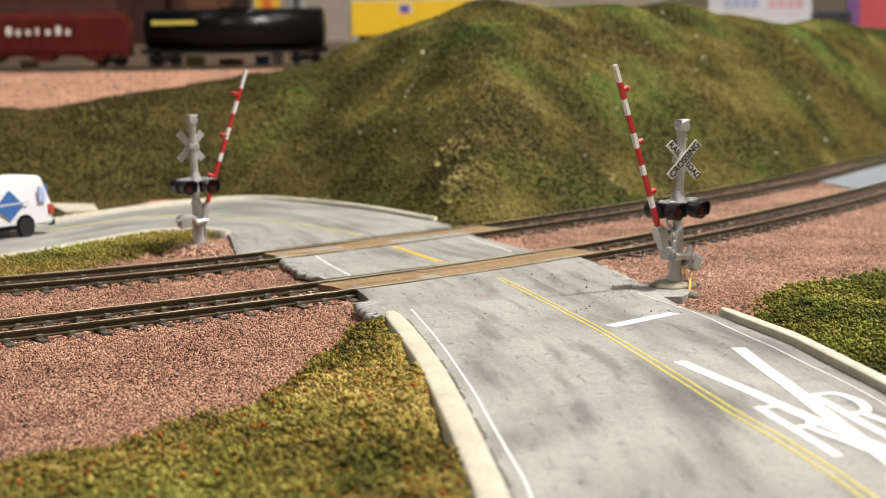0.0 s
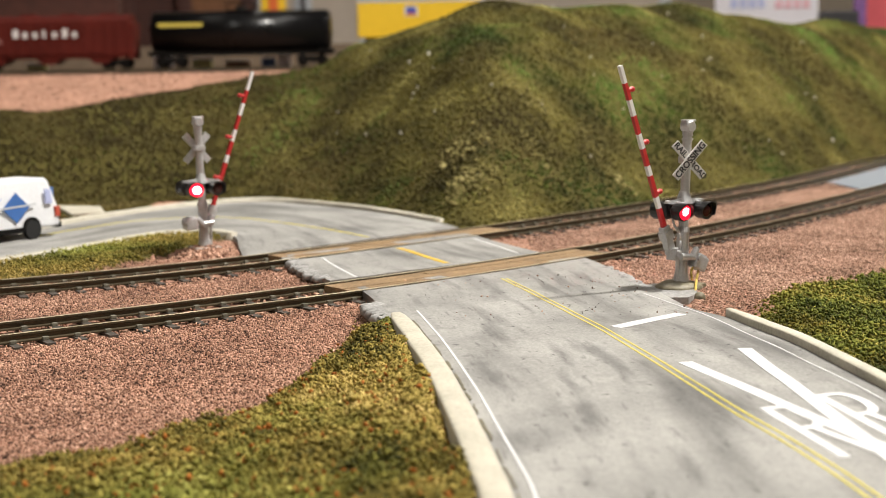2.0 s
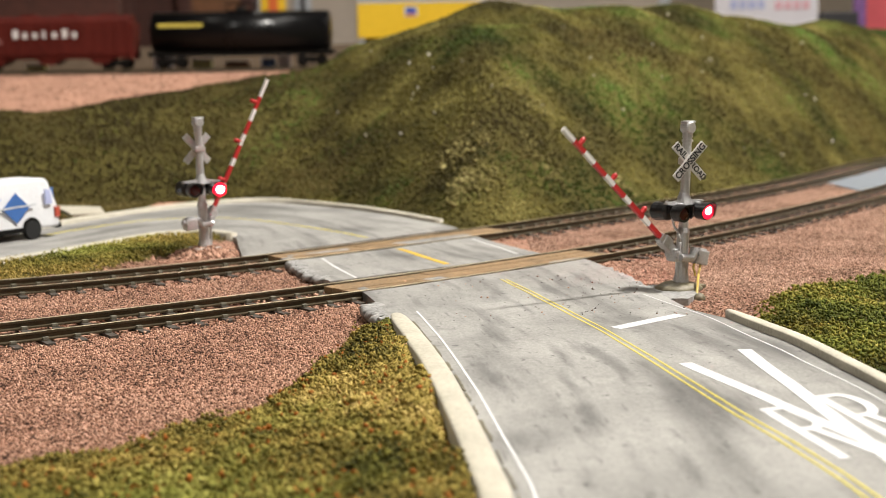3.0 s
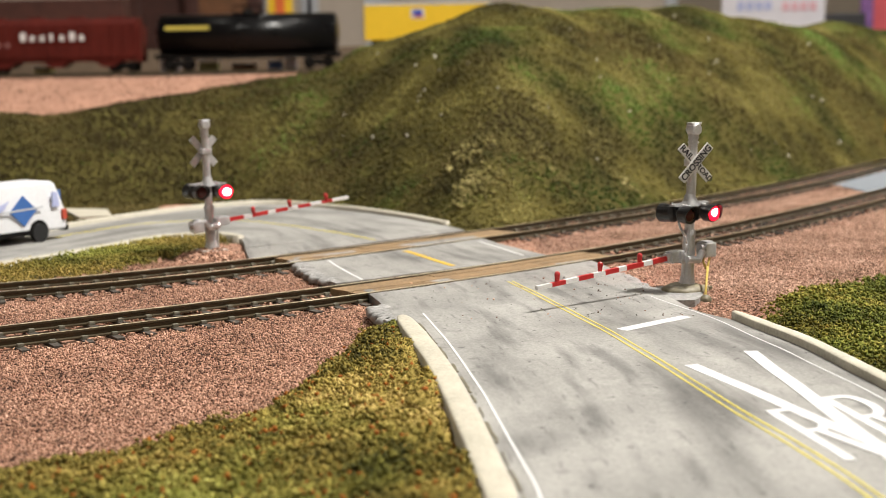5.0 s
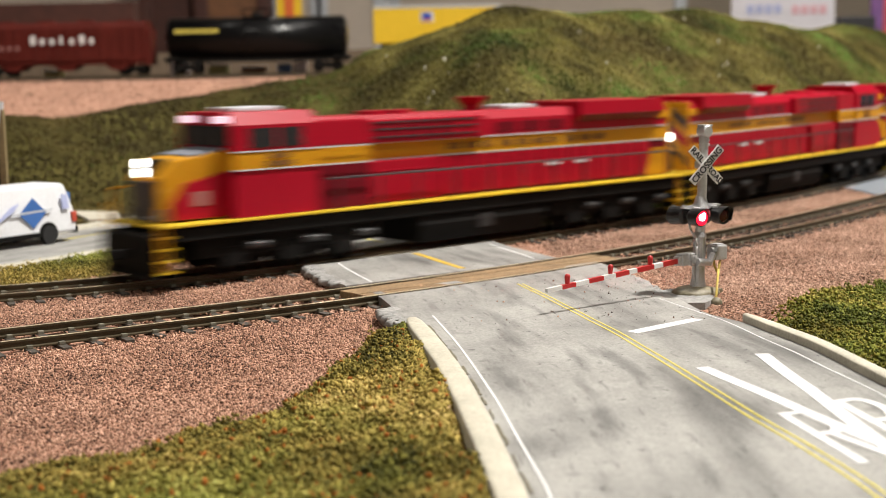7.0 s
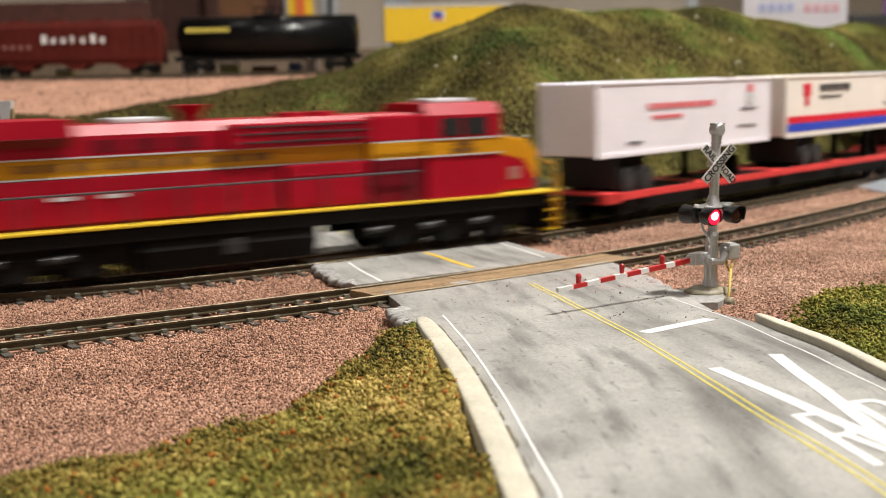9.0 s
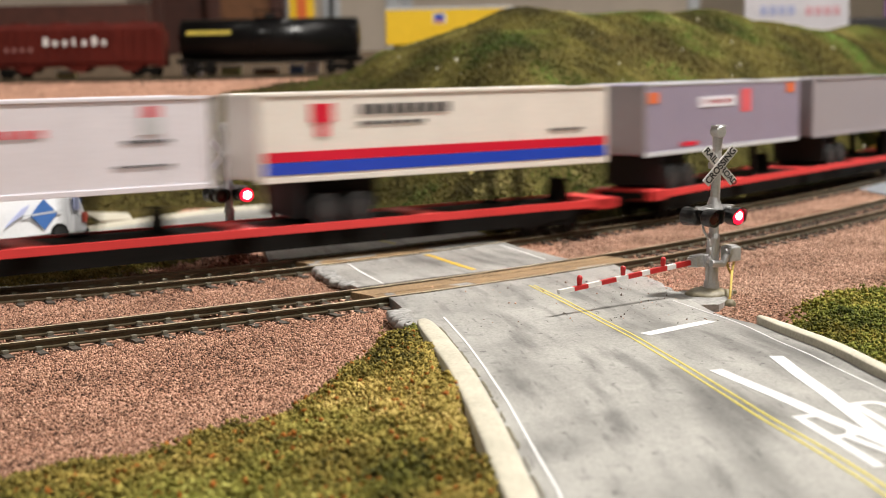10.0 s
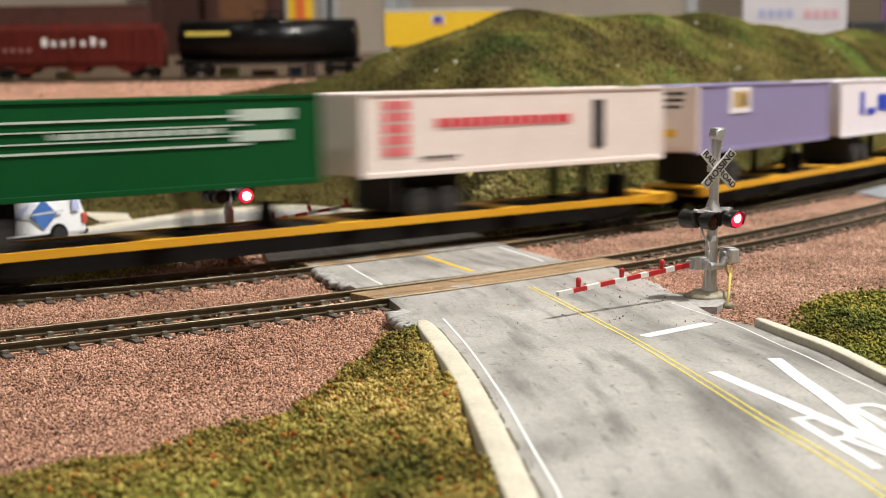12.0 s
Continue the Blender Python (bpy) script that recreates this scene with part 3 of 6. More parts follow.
FAR_L = ((-72, 473), (-77, 498), (-83, 528), (-91, 543), (-105, 545), (-119, 537), (-130, 515), (-141, 494), (-160, 464), (-205, 400))
PAVED = [list(ROAD_L) + list(ROAD_R)[::-1], list(ISLE_L) + list(ISLE_R)[::-1], list(FAR_L)[::1] + list(FAR_R)[::-1]]


def bare(x, y):
    m = in_view(x, y)
    for poly in PAVED:
        m &= ~inside(poly, x, y)
    return m


def lay_cover():
    rng = np.random.default_rng(7)
    i = lambda x, y: RAIL_D[cell(x, y)]
    low = lambda x, y: bare(x, y) & (i(x, y) > 10.5)
    g = spread(rng, 330000, -150, 60, 190, 480, 1, low)
    g2 = spread(rng, 420000, 30, 290, 330, 760, 1, low)
    g3 = spread(rng, 25000, -260, 40, 380, 560, 1, low)
    g[:, 2] += rng.uniform(-0.1, 0.3, len(g))
    scatter("gravel", g, rng.uniform(0.17, 0.37, len(g)), M_GRAVEL, "fine pink granite ballast beside the near track", "gravel", 0.9, rng, 0.3)
    pts = np.vstack([g2, g3])
    near = np.clip((pts[:, 1] - 230) / 200, 0, 1)
    pts[:, 2] += rng.uniform(-0.05, 0.25, len(pts))
    scatter("gravel", pts, rng.uniform(0.17, 0.37, len(pts)) * (1 + 0.4 * near), M_GRAVEL2, "loose dusty pink granite ballast grains beside the tracks, stronger light in their colour", "gravel", 0.38, rng, 0.5, True)
    mid = spread(rng, 70000, -170, 300, 260, 860, 1, lambda x, y: bare(x, y) & (i(x, y) < 15.5))
    mid[:, 2] += rng.uniform(0.1, 0.75, len(mid))
    scatter("gravel", mid, rng.uniform(0.3, 0.6, len(mid)), M_GRAVEL, "pink ballast grains between the sleepers", "gravel", 0.8, rng, 0.5, True)
    f = spread(rng, 190000, -110, 12, 150, 360, 0, bare)
    room = kerb_line(f[:, 1]) + 0.4 - f[:, 0]
    f, room = f[room > 0.2], room[room > 0.2]
    f[:, 2] += rng.uniform(-0.3, 2.0, len(f)) * rng.uniform(0.1, 1, len(f)) * (1 + bumps(f[:, 0], f[:, 1], 6.0, 5.2)) * np.clip(room / 6, 0.6, 1)
    scatter("grass", f, rng.uniform(0.16, 0.5, len(f)), M_TURF, "olive and rust ground foam turf beside the kerb", "grass", 1.0, rng, 0.9, True)
    rust = f[rng.uniform(0, 1, len(f)) < 0.010]
    scatter("grass_flecks", rust + np.array([0, 0, 0.5]), rng.uniform(0.25, 0.65, len(rust)), M_RUST, "rust orange flecks in the turf", "grass", 0.9, rng, 0.8)
    f = spread(rng, 170000, 68, 260, 240, 560, 0, bare)
    f[:, 2] += rng.uniform(-0.3, 2.4, len(f)) * rng.uniform(0.1, 1, len(f)) * (1 + bumps(f[:, 0], f[:, 1], 7.0, 2.2))
    scatter("grass", f, rng.uniform(0.18, 0.52, len(f)), M_TURF2, "dark green ground foam turf beyond the kerb", "grass", 1.0, rng, 0.9, True)
    f = spread(rng, 90000, -280, -80, 380, 560, 0, bare)
    f[:, 2] += rng.uniform(-0.3, 1.8, len(f))
    scatter("grass", f, rng.uniform(0.2, 0.55, len(f)), M_TURF, "yellow green turf strip between road and track", "grass", 0.9, rng, 0.6)
    f = spread(rng, 430000, -330, 470, 540, 1180, 0, lambda x, y: bare(x, y) & ((HILL_D[cell(x, y)] > -6) | ((x < -150) & (y > 560))))
    f[:, 2] += rng.uniform(0.0, 0.8, len(f))
    # browner turf towards the shelf also paints that slope's shade; greener over the round top
    brown = rng.uniform(0, 1, len(f)) < np.clip((-30 - f[:, 0]) / 110, 0, 0.95) + 1.6 * np.clip(bumps(f[:, 0], f[:, 1], 60.0, 2.9) - 0.05, 0, 0.6)
    for m, mat, lb in ((~brown, M_HILL, "matted olive green turf covering the hill"), (brown, M_HILLB, "brownish hill turf, its darker colour also carrying the slope's shade")):
        p = f[m]
        scatter("hill_turf", p, rng.uniform(0.3, 0.8, len(p)), mat, lb, "grass", 0.8, rng, 0.9, True)
    # loose pale tufts of fibre low on the slope above the crossing
    c = np.array([(x, y) for x, y in zip(rng.uniform(0, 110, 34), rng.uniform(575, 680, 34)) if HILL_D[cell(np.array([x]), np.array([y]))][0] > 4])
    tuft = []
    for x, y in c:
        n = 90
        q = np.stack([x + rng.normal(0, 4.6, n), y + rng.normal(0, 4.6, n)], 1)
        tuft.append(np.c_[q, height(q[:, 0], q[:, 1]) + rng.uniform(0.3, 2.4, n) * rng.uniform(0.2, 1.0, n)])
    tuft = np.vstack(tuft)
    scatter("hill_tufts", tuft, rng.uniform(0.3, 0.95, len(tuft)), M_TUFT, "dry yellowish tufts on the hill slope", "grass", 1.3, rng, 0.95, True)
    f = spread(rng, 700, -60, 330, 560, 1000, 0, lambda x, y: bare(x, y) & (HILL_D[cell(x, y)] > 8))[:60]
    f[:, 2] += 1.2
    scatter("pale_flecks", f, rng.uniform(0.4, 1.1, len(f)), M_CURB, "few pale flecks caught in the hill turf", "flecks", 1.4, rng, 0.5)
    # loose dirt and a few stray grains on the road by the rails
    n = 130
    y = rng.uniform(338, 412, n)
    p = np.stack([rng.uniform(-8, 1, n) + (y - 338) * -0.25 + rng.uniform(0, 1, n) ** 0.6 * 66, y, np.full(n, -0.2)], 1)
    scatter("road_dirt", p, rng.uniform(0.09, 0.22, n), M_TIE, "tiny dark dirt specks on the road", "dirt", 0.6, rng, 0.4)
    p2 = p[:60] + np.array([3.0, 5.0, 0.05])
    scatter("stray_gravel", p2, rng.uniform(0.15, 0.35, len(p2)), M_GRAVEL, "few stray pink grains on the road", "gravel", 0.8, rng, 0.4)
    f = spread(rng, 30000, -600, -40, 750, 1420, 1, in_view)
    scatter("gravel", f, rng.uniform(0.5, 0.9, len(f)), M_GRAVEL, "pink gravel on the upper shelf", "gravel", 0.6, rng, 0.5, True)


# ---- roads, kerbs and painted lines ----
def road(name, left, right, label, z, n, across, mats=M_ROAD, wave=0.25):
    return tagged(link(name, ribbon(smooth_line(left, 4), smooth_line(right, 4), -9, z, n, across, wave), mats, smooth=False), label, "road", kind="structure")


def roads():
    main = road("road", ROAD_L, ROAD_R, "grey two-lane model road with dark tyre streaks", -0.35, 70, 14)
    isle = road("road", ISLE_L, ISLE_R, "short grey road strip between the two tracks", -0.35, 24, 14)
    far = road("road", FAR_L, FAR_R, "grey road curving away below the hill", -1.2, 60, 10)
    lines = [("white_line", ((-8.6, 355), (-5.3, 337.4), (-0.8, 310), (4.2, 274), (8.3, 239), (10.9, 215.7), (12.5, 197), (13.4, 150), (13.4, 70)), 0.52, M_WHITE, main, 60),
             ("white_line", ((54, 376), (58.5, 362), (65.0, 341.2), (70.5, 315), (75.3, 291.7), (81.8, 248), (84, 200), (85, 120)), 0.42, M_WHITE, main, 60),
             ("yellow_line", ((15.7, 407.5), (26.3, 366.3), (40.1, 308.2), (49.6, 256.4), (56.8, 220.9), (61.4, 193), (66, 140), (68, 70)), 0.48, M_YELLOW, main, 60),
             ("yellow_line", ((17.2, 407.5), (27.9, 366.3), (41.8, 308.2), (51.5, 256.4), (58.8, 220.9), (63.4, 193), (68.0, 140), (70.0, 70)), 0.48, M_YELLOW, main, 60),
             ("stop_line", ((40.2, 327.5), (58.9, 344)), 3.4, M_WHITE, main, 6),
             ("yellow_line", ((-17.8, 481), (-9.5, 462), (-0.8, 441.6)), 2.1, M_ORANGE, isle, 14),
             ("white_line", ((8.9, 503.6), (16, 484), (23.3, 463.5)), 0.8, M_WHITE, isle, 14),
             ("white_line", ((-43, 460), (-36.5, 438), (-28.5, 415.3)), 0.8, M_WHITE, isle, 14),
             ("yellow_line", ((-31, 520), (-50, 549), (-72.4, 577), (-90, 594), (-108, 600), (-131, 594), (-150, 570), (-166, 535)), 1.1, M_YELLOW, far, 50)]
    for nm, pl, w, m, par, n in lines:
        z = -0.35 if par is not far else -1.2
        part(nm, strip(smooth_line(pl, 4), w, z, n, 0.11), m, par, nm.replace("_", " ") + " painted on the road")
    # railway crossing mark: a large cross and two letters
    def bar(x0, y0, x1, y1, w, up=0.11, nm="cross_stroke"):
        part(nm, strip(((x0, y0), (x1, y1)), w, -0.35, 30, up), M_WHITE, main, "white paint stroke of the crossing mark")
    bar(50.3, 288, 74.5, 212, 3.2)
    bar(65.7, 300.5, 71.2, 208, 3.2, 0.14)
    return main, isle, far


def letter_r(parent, ox, oy, ux, uy, vx, vy):
    """A painted capital R: stem, bowl and leg, drawn with its own plan axes."""
    P = lambda a, b: (ox + ux * a + vx * b, oy + uy * a + vy * b)
    w = 2.0
    arc = [P(0.55 + 0.42 * math.sin(t), 0.76 + 0.22 * math.cos(t)) for t in np.linspace(0, math.pi, 9)]
    for up, ln in zip((0.12, 0.16, 0.19), ([P(0.1, 0), P(0.1, 1)], [P(0.0, 0.98), P(0.55, 0.98), *arc[1:-1], P(0.55, 0.54), P(0.1, 0.54)], [P(0.5, 0.54), P(1.0, 0.0)])):
        part("letter_stroke", strip(ln, w, -0.35, 26, up), M_WHITE, parent, "white paint stroke of a letter R")


def kerb(pts, width, top, label):
    p = smooth_line(pts, 3)
    d = np.gradient(p, axis=0)
    d /= np.linalg.norm(d, axis=1)[:, None]
    nn = np.stack([-d[:, 1], d[:, 0]], 1)
    wob = np.array([noise.noise(Vector((x / 9, y / 9, 0.3))) for x, y in p])[:, None] * 0.14
    taper = np.clip(0.55 + 0.45 * np.sqrt(np.arange(len(p)) / 5.0), 0, 1.0)[:, None]
    bm = ribbon(p + nn * (width / 2 * taper + wob), p - nn * (width / 2 * taper + wob), -9, top, len(p), 8, 0.12, 0.38)
    return tagged(link("kerb", bm, M_CURB, smooth=True), label, "kerb", kind="structure")


MAIN_ROAD, ISLE, FAR_ROAD = roads()
# grey concrete with a blue reflection mixed into its colour
M_PAD = material("grey_concrete_blue_sheen", (0.17, 0.19, 0.215), 0.55, vary=0.15, grain=900, blot=50, bump=0.1)
tagged(link("road", ribbon([NEAR.side(s, 12.0) for s in np.linspace(338, 520, 24)], [FAR.side(s, -12.0) for s in np.linspace(300, 480, 24)], -8, -2.2, 24, 4), M_PAD), "grey concrete road strip between the tracks, blue reflected light in its colour", "road", kind="structure")
tagged(link("driveway", ribbon([(-192, 664), (-172, 622)], [(-168, 658), (-158, 627)], -8, -1.0, 6, 3, 0.2), M_CURB), "pale driveway apron beside the road", "driveway", kind="structure")
letter_r(MAIN_ROAD, 63.0, 215.0, 6.6, 3.0, -5.6, 32.5)
letter_r(MAIN_ROAD, 75.4, 224.0, 6.6, 3.0, -5.6, 32.5)
kerb(((-13.6, 345), (-8.4, 316), (-3.2, 284), (0.6, 253), (3.1, 231), (5.2, 209), (6.5, 195), (8, 150), (8, 70)), 5.0, 1.35, "rounded cream kerb along the road edge")
kerb(((70.5, 341), (75.5, 323), (80.2, 303), (86.2, 257), (89, 215), (91, 150)), 3.4, 1.7, "low cream kerb beside the dark turf")
kerb(((-3, 566), (-31, 612), (-57, 643), (-91.7, 671), (-123, 655), (-151, 614), (-169, 577), (-186, 530)), 4.0, 0.6, "pale kerb at the foot of the hill")
kerb(((-84, 532), (-92, 541), (-105, 543.5), (-118, 535), (-130, 512.5), (-141.5, 490), (-160, 460), (-204, 396)), 5.0, 0.3, "pale kerb around the turf strip")


def joint(pts, off):
    """A crumbly dirt joint beside the kerb, broken into short uneven runs."""
    rng = np.random.default_rng(11)
    p = smooth_line(pts, 2)
    d = np.gradient(p, axis=0)
    d /= np.linalg.norm(d, axis=1)[:, None]
    q = p + np.stack([-d[:, 1], d[:, 0]], 1) * off
    q += rng.normal(0, 0.1, q.shape)
    k = 2
    while k < len(q) - 8:
        n = int(rng.integers(4, 9))
        part("joint", strip(q[k:k + n], rng.uniform(0.3, 0.6), -0.35, n, 0.2), M_JOINT, MAIN_ROAD, "dirty joint beside the kerb")
        k += n + int(rng.integers(0, 4))


M_JOINT = material("dirty_plaster_joint", (0.13, 0.115, 0.075), 0.85, vary=0.4, grain=900, blot=200, bump=0.3)
joint(((-13.6, 345), (-8.4, 316), (-3.2, 284), (0.6, 253), (3.1, 231), (5.2, 209), (6.5, 195), (8, 150)), 3.6)


def plaster_rim(line, label, seed, n, out):
    """Crumbled plaster along a road end: uneven lumps run together."""
    rng = np.random.default_rng(seed)
    p = smooth_line(line, 1.0)
    bm = bmesh.new()
    for k in range(n):
        c = p[int(rng.uniform(0, len(p) - 1))]
        r = rng.uniform(1.0, 2.1)
        m = Matrix.Translation((c[0] + rng.uniform(-out, 1.2), c[1] + rng.uniform(-1.0, 1.0), -0.35 - 0.5 * r)) @ Matrix.Rotation(rng.uniform(0, 6.3), 4, "Z") @ Matrix.Diagonal((r * 1.3, r, r * rng.uniform(0.6, 0.85), 1))
        got = bmesh.ops.create_icosphere(bm, subdivisions=2, radius=1.0, matrix=m)
        for v in got["verts"]:
            v.co += Vector((1, 1, 0.7)) * noise.noise(v.co * 1.3) * 0.9
            v.co.z = min(v.co.z, -0.22 + 0.3 * noise.noise(v.co * 0.8))
    return tagged(link("plaster_edge", bm, M_PLASTER, smooth=True), label, "plaster", kind="structure")


plaster_rim(((-20.5, 369), (-19.7, 361), (-16.6, 350), (-14.5, 345)), "crumbled grey plaster at the road corner beside the rail", 3, 70, 2.0)
plaster_rim(((-55, 465), (-50, 447), (-44, 428), (-38, 414)), "crumbled grey plaster edge of the road between the tracks", 4, 90, 1.6)
plaster_rim(((50, 427), (54, 398), (57.5, 384)), "crumbled grey plaster edge beside the signal", 5, 26, 0.6)


# ---- tracks ----
def rail_mesh(line, off, s0, s1, z=0.0):
    prof = ((-1.1, -2.3), (1.1, -2.3), (1.1, -1.95), (0.25, -1.7), (0.25, -0.75), (0.55, -0.6), (0.55, -0.06), (0.45, 0.0), (-0.45, 0.0), (-0.55, -0.06), (-0.55, -0.6), (-0.25, -0.75), (-0.25, -1.7), (-1.1, -1.95))
    bm = bmesh.new()
    rings = []
    for s in np.arange(s0, s1, 6.0):
        c, d = line.at(s), line.way(s)
        nx, ny = -d[1], d[0]
        rings.append([bm.verts.new((c[0] + nx * (off + a), c[1] + ny * (off + a), z + h)) for a, h in prof])
    n = len(prof)
    for r0, r1 in zip(rings, rings[1:]):
        for k in range(n):
            f = bm.faces.new((r0[k], r0[(k + 1) % n], r1[(k + 1) % n], r1[k]))
            f.material_index = 1 if k in (6, 7, 8) else 0
    bmesh.ops.recalc_face_normals(bm, faces=bm.faces)
    return bm


def tie_mesh():
    bm = box(bmesh.new(), -1.15, 1.15, -15, 15, -4.2, -2.32, 0.15)
    for o in (-8.75, 8.75):
        for sd in (-1.65, 1.65):
            box(bm, -0.8, 0.8, o + sd - 0.6, o + sd + 0.6, -2.4, -1.4, 0.25, 1)
    me_ob = link("tie", bm, [M_TIE, M_PLATE])
    return me_ob


def track(line, s0, s1, label, group, gap):
    t = thing("railway_track", label, "railway track", group)
    for off in (-8.75, 8.75):
        part("rail", rail_mesh(line, off, s0, s1), [M_RAIL, M_RAILTOP], t, "weathered steel rail with polished head")
    proto = tie_mesh()
    proto.parent = t
    k = 0
    for s in np.arange(s0 + 3, s1, 8.06):
        c, d = line.at(s), line.way(s)
        if gap[0] < s < gap[1] or abs(c[0]) > 0.36 * c[1] + 25 or c[1] < 150:
            continue
        ob = proto if k == 0 else proto.copy()
        if k:
            scene.collection.objects.link(ob)
        at(ob, c[0], c[1], random.uniform(-0.12, 0.05), 0, 0, math.degrees(math.atan2(d[1], d[0])) + random.uniform(-1, 1))
        k += 1
    return t


NEAR_TRACK = track(NEAR, -280, 900, "brown weathered model railway track nearer the road markings", "tracks", (-32, 62))
FAR_TRACK = track(FAR, -2250, 4300, "brown weathered model railway track below the hill", "tracks", (-62, 22))


def crossing_boards(line, s0, s1, n, label):
    t = thing("crossing_boards", label, "crossing boards", "crossing boards")
    for off0, off1 in ((-7.3, -2.6), (-2.4, 2.4), (2.6, 7.3)):
        cuts = np.linspace(s0, s1, n + 1)
        for a, b in zip(cuts, cuts[1:]):
            m = 6
            L = [line.side(s, off0) for s in np.linspace(a + 0.15, b - 0.15, m)]
            R_ = [line.side(s, off1) for s in np.linspace(a + 0.15, b - 0.15, m)]
            part("board", ribbon(L, R_, -4, -0.3 + random.uniform(-0.12, 0.08), m), M_PLANK, t)
    return t


crossing_boards(NEAR, -42, 66, 3, "weathered brown boards between the rails at the crossing")
crossing_boards(FAR, -78, 28, 3, "weathered brown boards between the far rails")


# ---- crossing signals with gates ----
def lettering(parent, body, size, x, y, z, ry, mat):
    cu = bpy.data.curves.new("lettering", "FONT")
    cu.offset = 0.00006
    cu.body, cu.size, cu.align_x, cu.align_y, cu.extrude = body, size * MM, "CENTER", "CENTER", 0.00004
    tmp = bpy.data.objects.new("lettering", cu)
    scene.collection.objects.link(tmp)
    me = bpy.data.meshes.new_from_object(tmp.evaluated_get(bpy.context.evaluated_depsgraph_get()))
    bpy.data.objects.remove(tmp)
    me.materials.clear()
    me.materials.append(mat)
    ob = new("lettering", me)
    ob.parent = parent
    ob.matrix_basis = Matrix.Translation((x * MM, y * MM, z * MM)) @ pose(0, 0, 0, 0, ry, 0) @ pose(0, 0, 0, 90, 0, 0)
    ob["label"] = "black lettering " + body
    return ob


def crossing_signal(x, y, z, yaw, lean, label, lettered, arm_len, pivot, flip):
    t = thing("crossing_signal", label, "crossing signal", "crossing signals", x, y, z, yaw)
    bm = rod(bmesh.new(), (lean * 0.3, 0, 13), (lean, 0, 44), 1.4, 1.3, 14)
    rod(bm, (0, 0, 0), (lean * 0.36, 0, 16), 1.9, 1.75, 14)
    rod(bm, (0, 0, 0), (0.1, 0, 3.0), 2.5, 2.0, 14)
    rod(bm, (lean * 0.18, 0, 7.2), (lean * 0.22, 0, 8.4), 2.15, 2.15, 14)
    rod(bm, (lean * 0.34, 0, 15.2), (lean * 0.37, 0, 16.4), 2.0, 1.6, 14)
    for v in bm.verts:
        v.co += Vector((1, 1, 0)) * 0.16 * noise.noise(v.co * 0.45)
    part("mast", bm, M_SILVER, t, smooth=False)
    # bell on the mast top: a short drum lying towards the road, with a lid
    bm = rod(bmesh.new(), (lean, -1.5, 45.0), (lean, 1.4, 45.0), 1.75, 1.65, 18)
    rod(bm, (lean, -1.9, 45.0), (lean, -1.5, 45.0), 1.45, 1.75, 18)
    rod(bm, (lean, 0, 42.2), (lean, 0, 44.4), 1.55, 1.35, 14)
    rod(bm, (lean, 0, 41.0), (lean, 0, 41.6), 1.6, 1.6, 14)
    box(bm, lean - 1.6, lean + 2.1, -1.3, 1.2, 46.3, 46.9, 0.2)
    part("bell", bm, M_SILVER, t, "silver bell drum on the mast top")
    if lettered:
        bm = ball(bmesh.new(), (-0.6, 0.2, -0.9), 6.4, 22, 9, 1.15, 1.0, 0.34)
        for v in bm.verts:
            v.co += Vector((1, 1, 0.35)) * 0.7 * noise.noise(v.co * 0.3)
        part("foot_mound", bm, M_MUD, t, "olive grey putty mound round the foot", True)
        part("foot_plate", one_box(-3.0, 7.6, -2.6, 5.0, -1.9, -0.2, 0.25), M_MUD, t, "olive brown foot plate")
    else:
        part("foot_plate", one_box(-4.6, 4.6, -4.2, 4.2, -1.6, 0.25, 0.3), M_GLUE, t, "grey glued foot plate")
    # crossbuck: two crossed boards
    cb = bmesh.new()
    box(cb, -6.6, 6.6, -1.95, -1.45, -1.25, 1.25, 0.1)
    b1 = part("crossbuck_board", cb, M_GATEWHITE if lettered else M_SILVER, t, "white crossbuck board" if lettered else "bare silver crossbuck board")
    at(b1, lean * 0.8, -0.3 if lettered else 3.6, 35.6, 0, -47, -16 if lettered else 0)
    cb = bmesh.new()
    box(cb, -6.6, 6.6, -2.05, -1.55, -1.25, 1.25, 0.1)
    b2 = part("crossbuck_board", cb, M_GATEWHITE if lettered else M_SILVER, t, "white crossbuck board" if lettered else "bare silver crossbuck board")
    at(b2, lean * 0.8, 0.1 if lettered else 3.7, 35.6, 0, 47, -16 if lettered else 0)
    if lettered:
        lettering(b1, "CROSSING", 2.6, 0, -2.18, 0, 0, M_INK)
        lettering(b2, "RAIL", 2.45, -4.0, -2.13, 0, 0, M_INK)
        lettering(b2, "ROAD", 2.25, 4.1, -2.13, 0, 0, M_INK)
    part("sign_clamp", one_box(lean * 0.8 - 1.9, lean * 0.8 + 1.9, -1.5, 1.5, 34.6, 36.6, 0.3), M_SILVER, t)
    # lamp bar with two lamps to each side of the road
    lz, lx = 21.2, lean * 0.48
    # the bracket is smeared with paint over the lamp heads, thick at the mast and thin at its ends
    bm = rod(bmesh.new(), (lx, 0, lz + 2.0), (lx * 1.05, 0, lz + 5.4), 2.5, 1.35, 16)
    for sx in (-1, 1):
        slab_y(bm, [(lx, lz + 1.7), (lx + sx * 7.0, lz + 2.5), (lx + sx * 7.0, lz + 2.9), (lx + sx * 2.6, lz + 3.3), (lx, lz + 3.9)], -0.9, 0.9)
        rod(bm, (lx + sx * 3.4, -3.4, lz + 2.4), (lx + sx * 4.2, 3.0, lz + 2.5), 0.5, 0.5, 8)
    for v in bm.verts:
        v.co += Vector((0.4, 1, 1)) * 0.28 * noise.noise(v.co * 0.6)
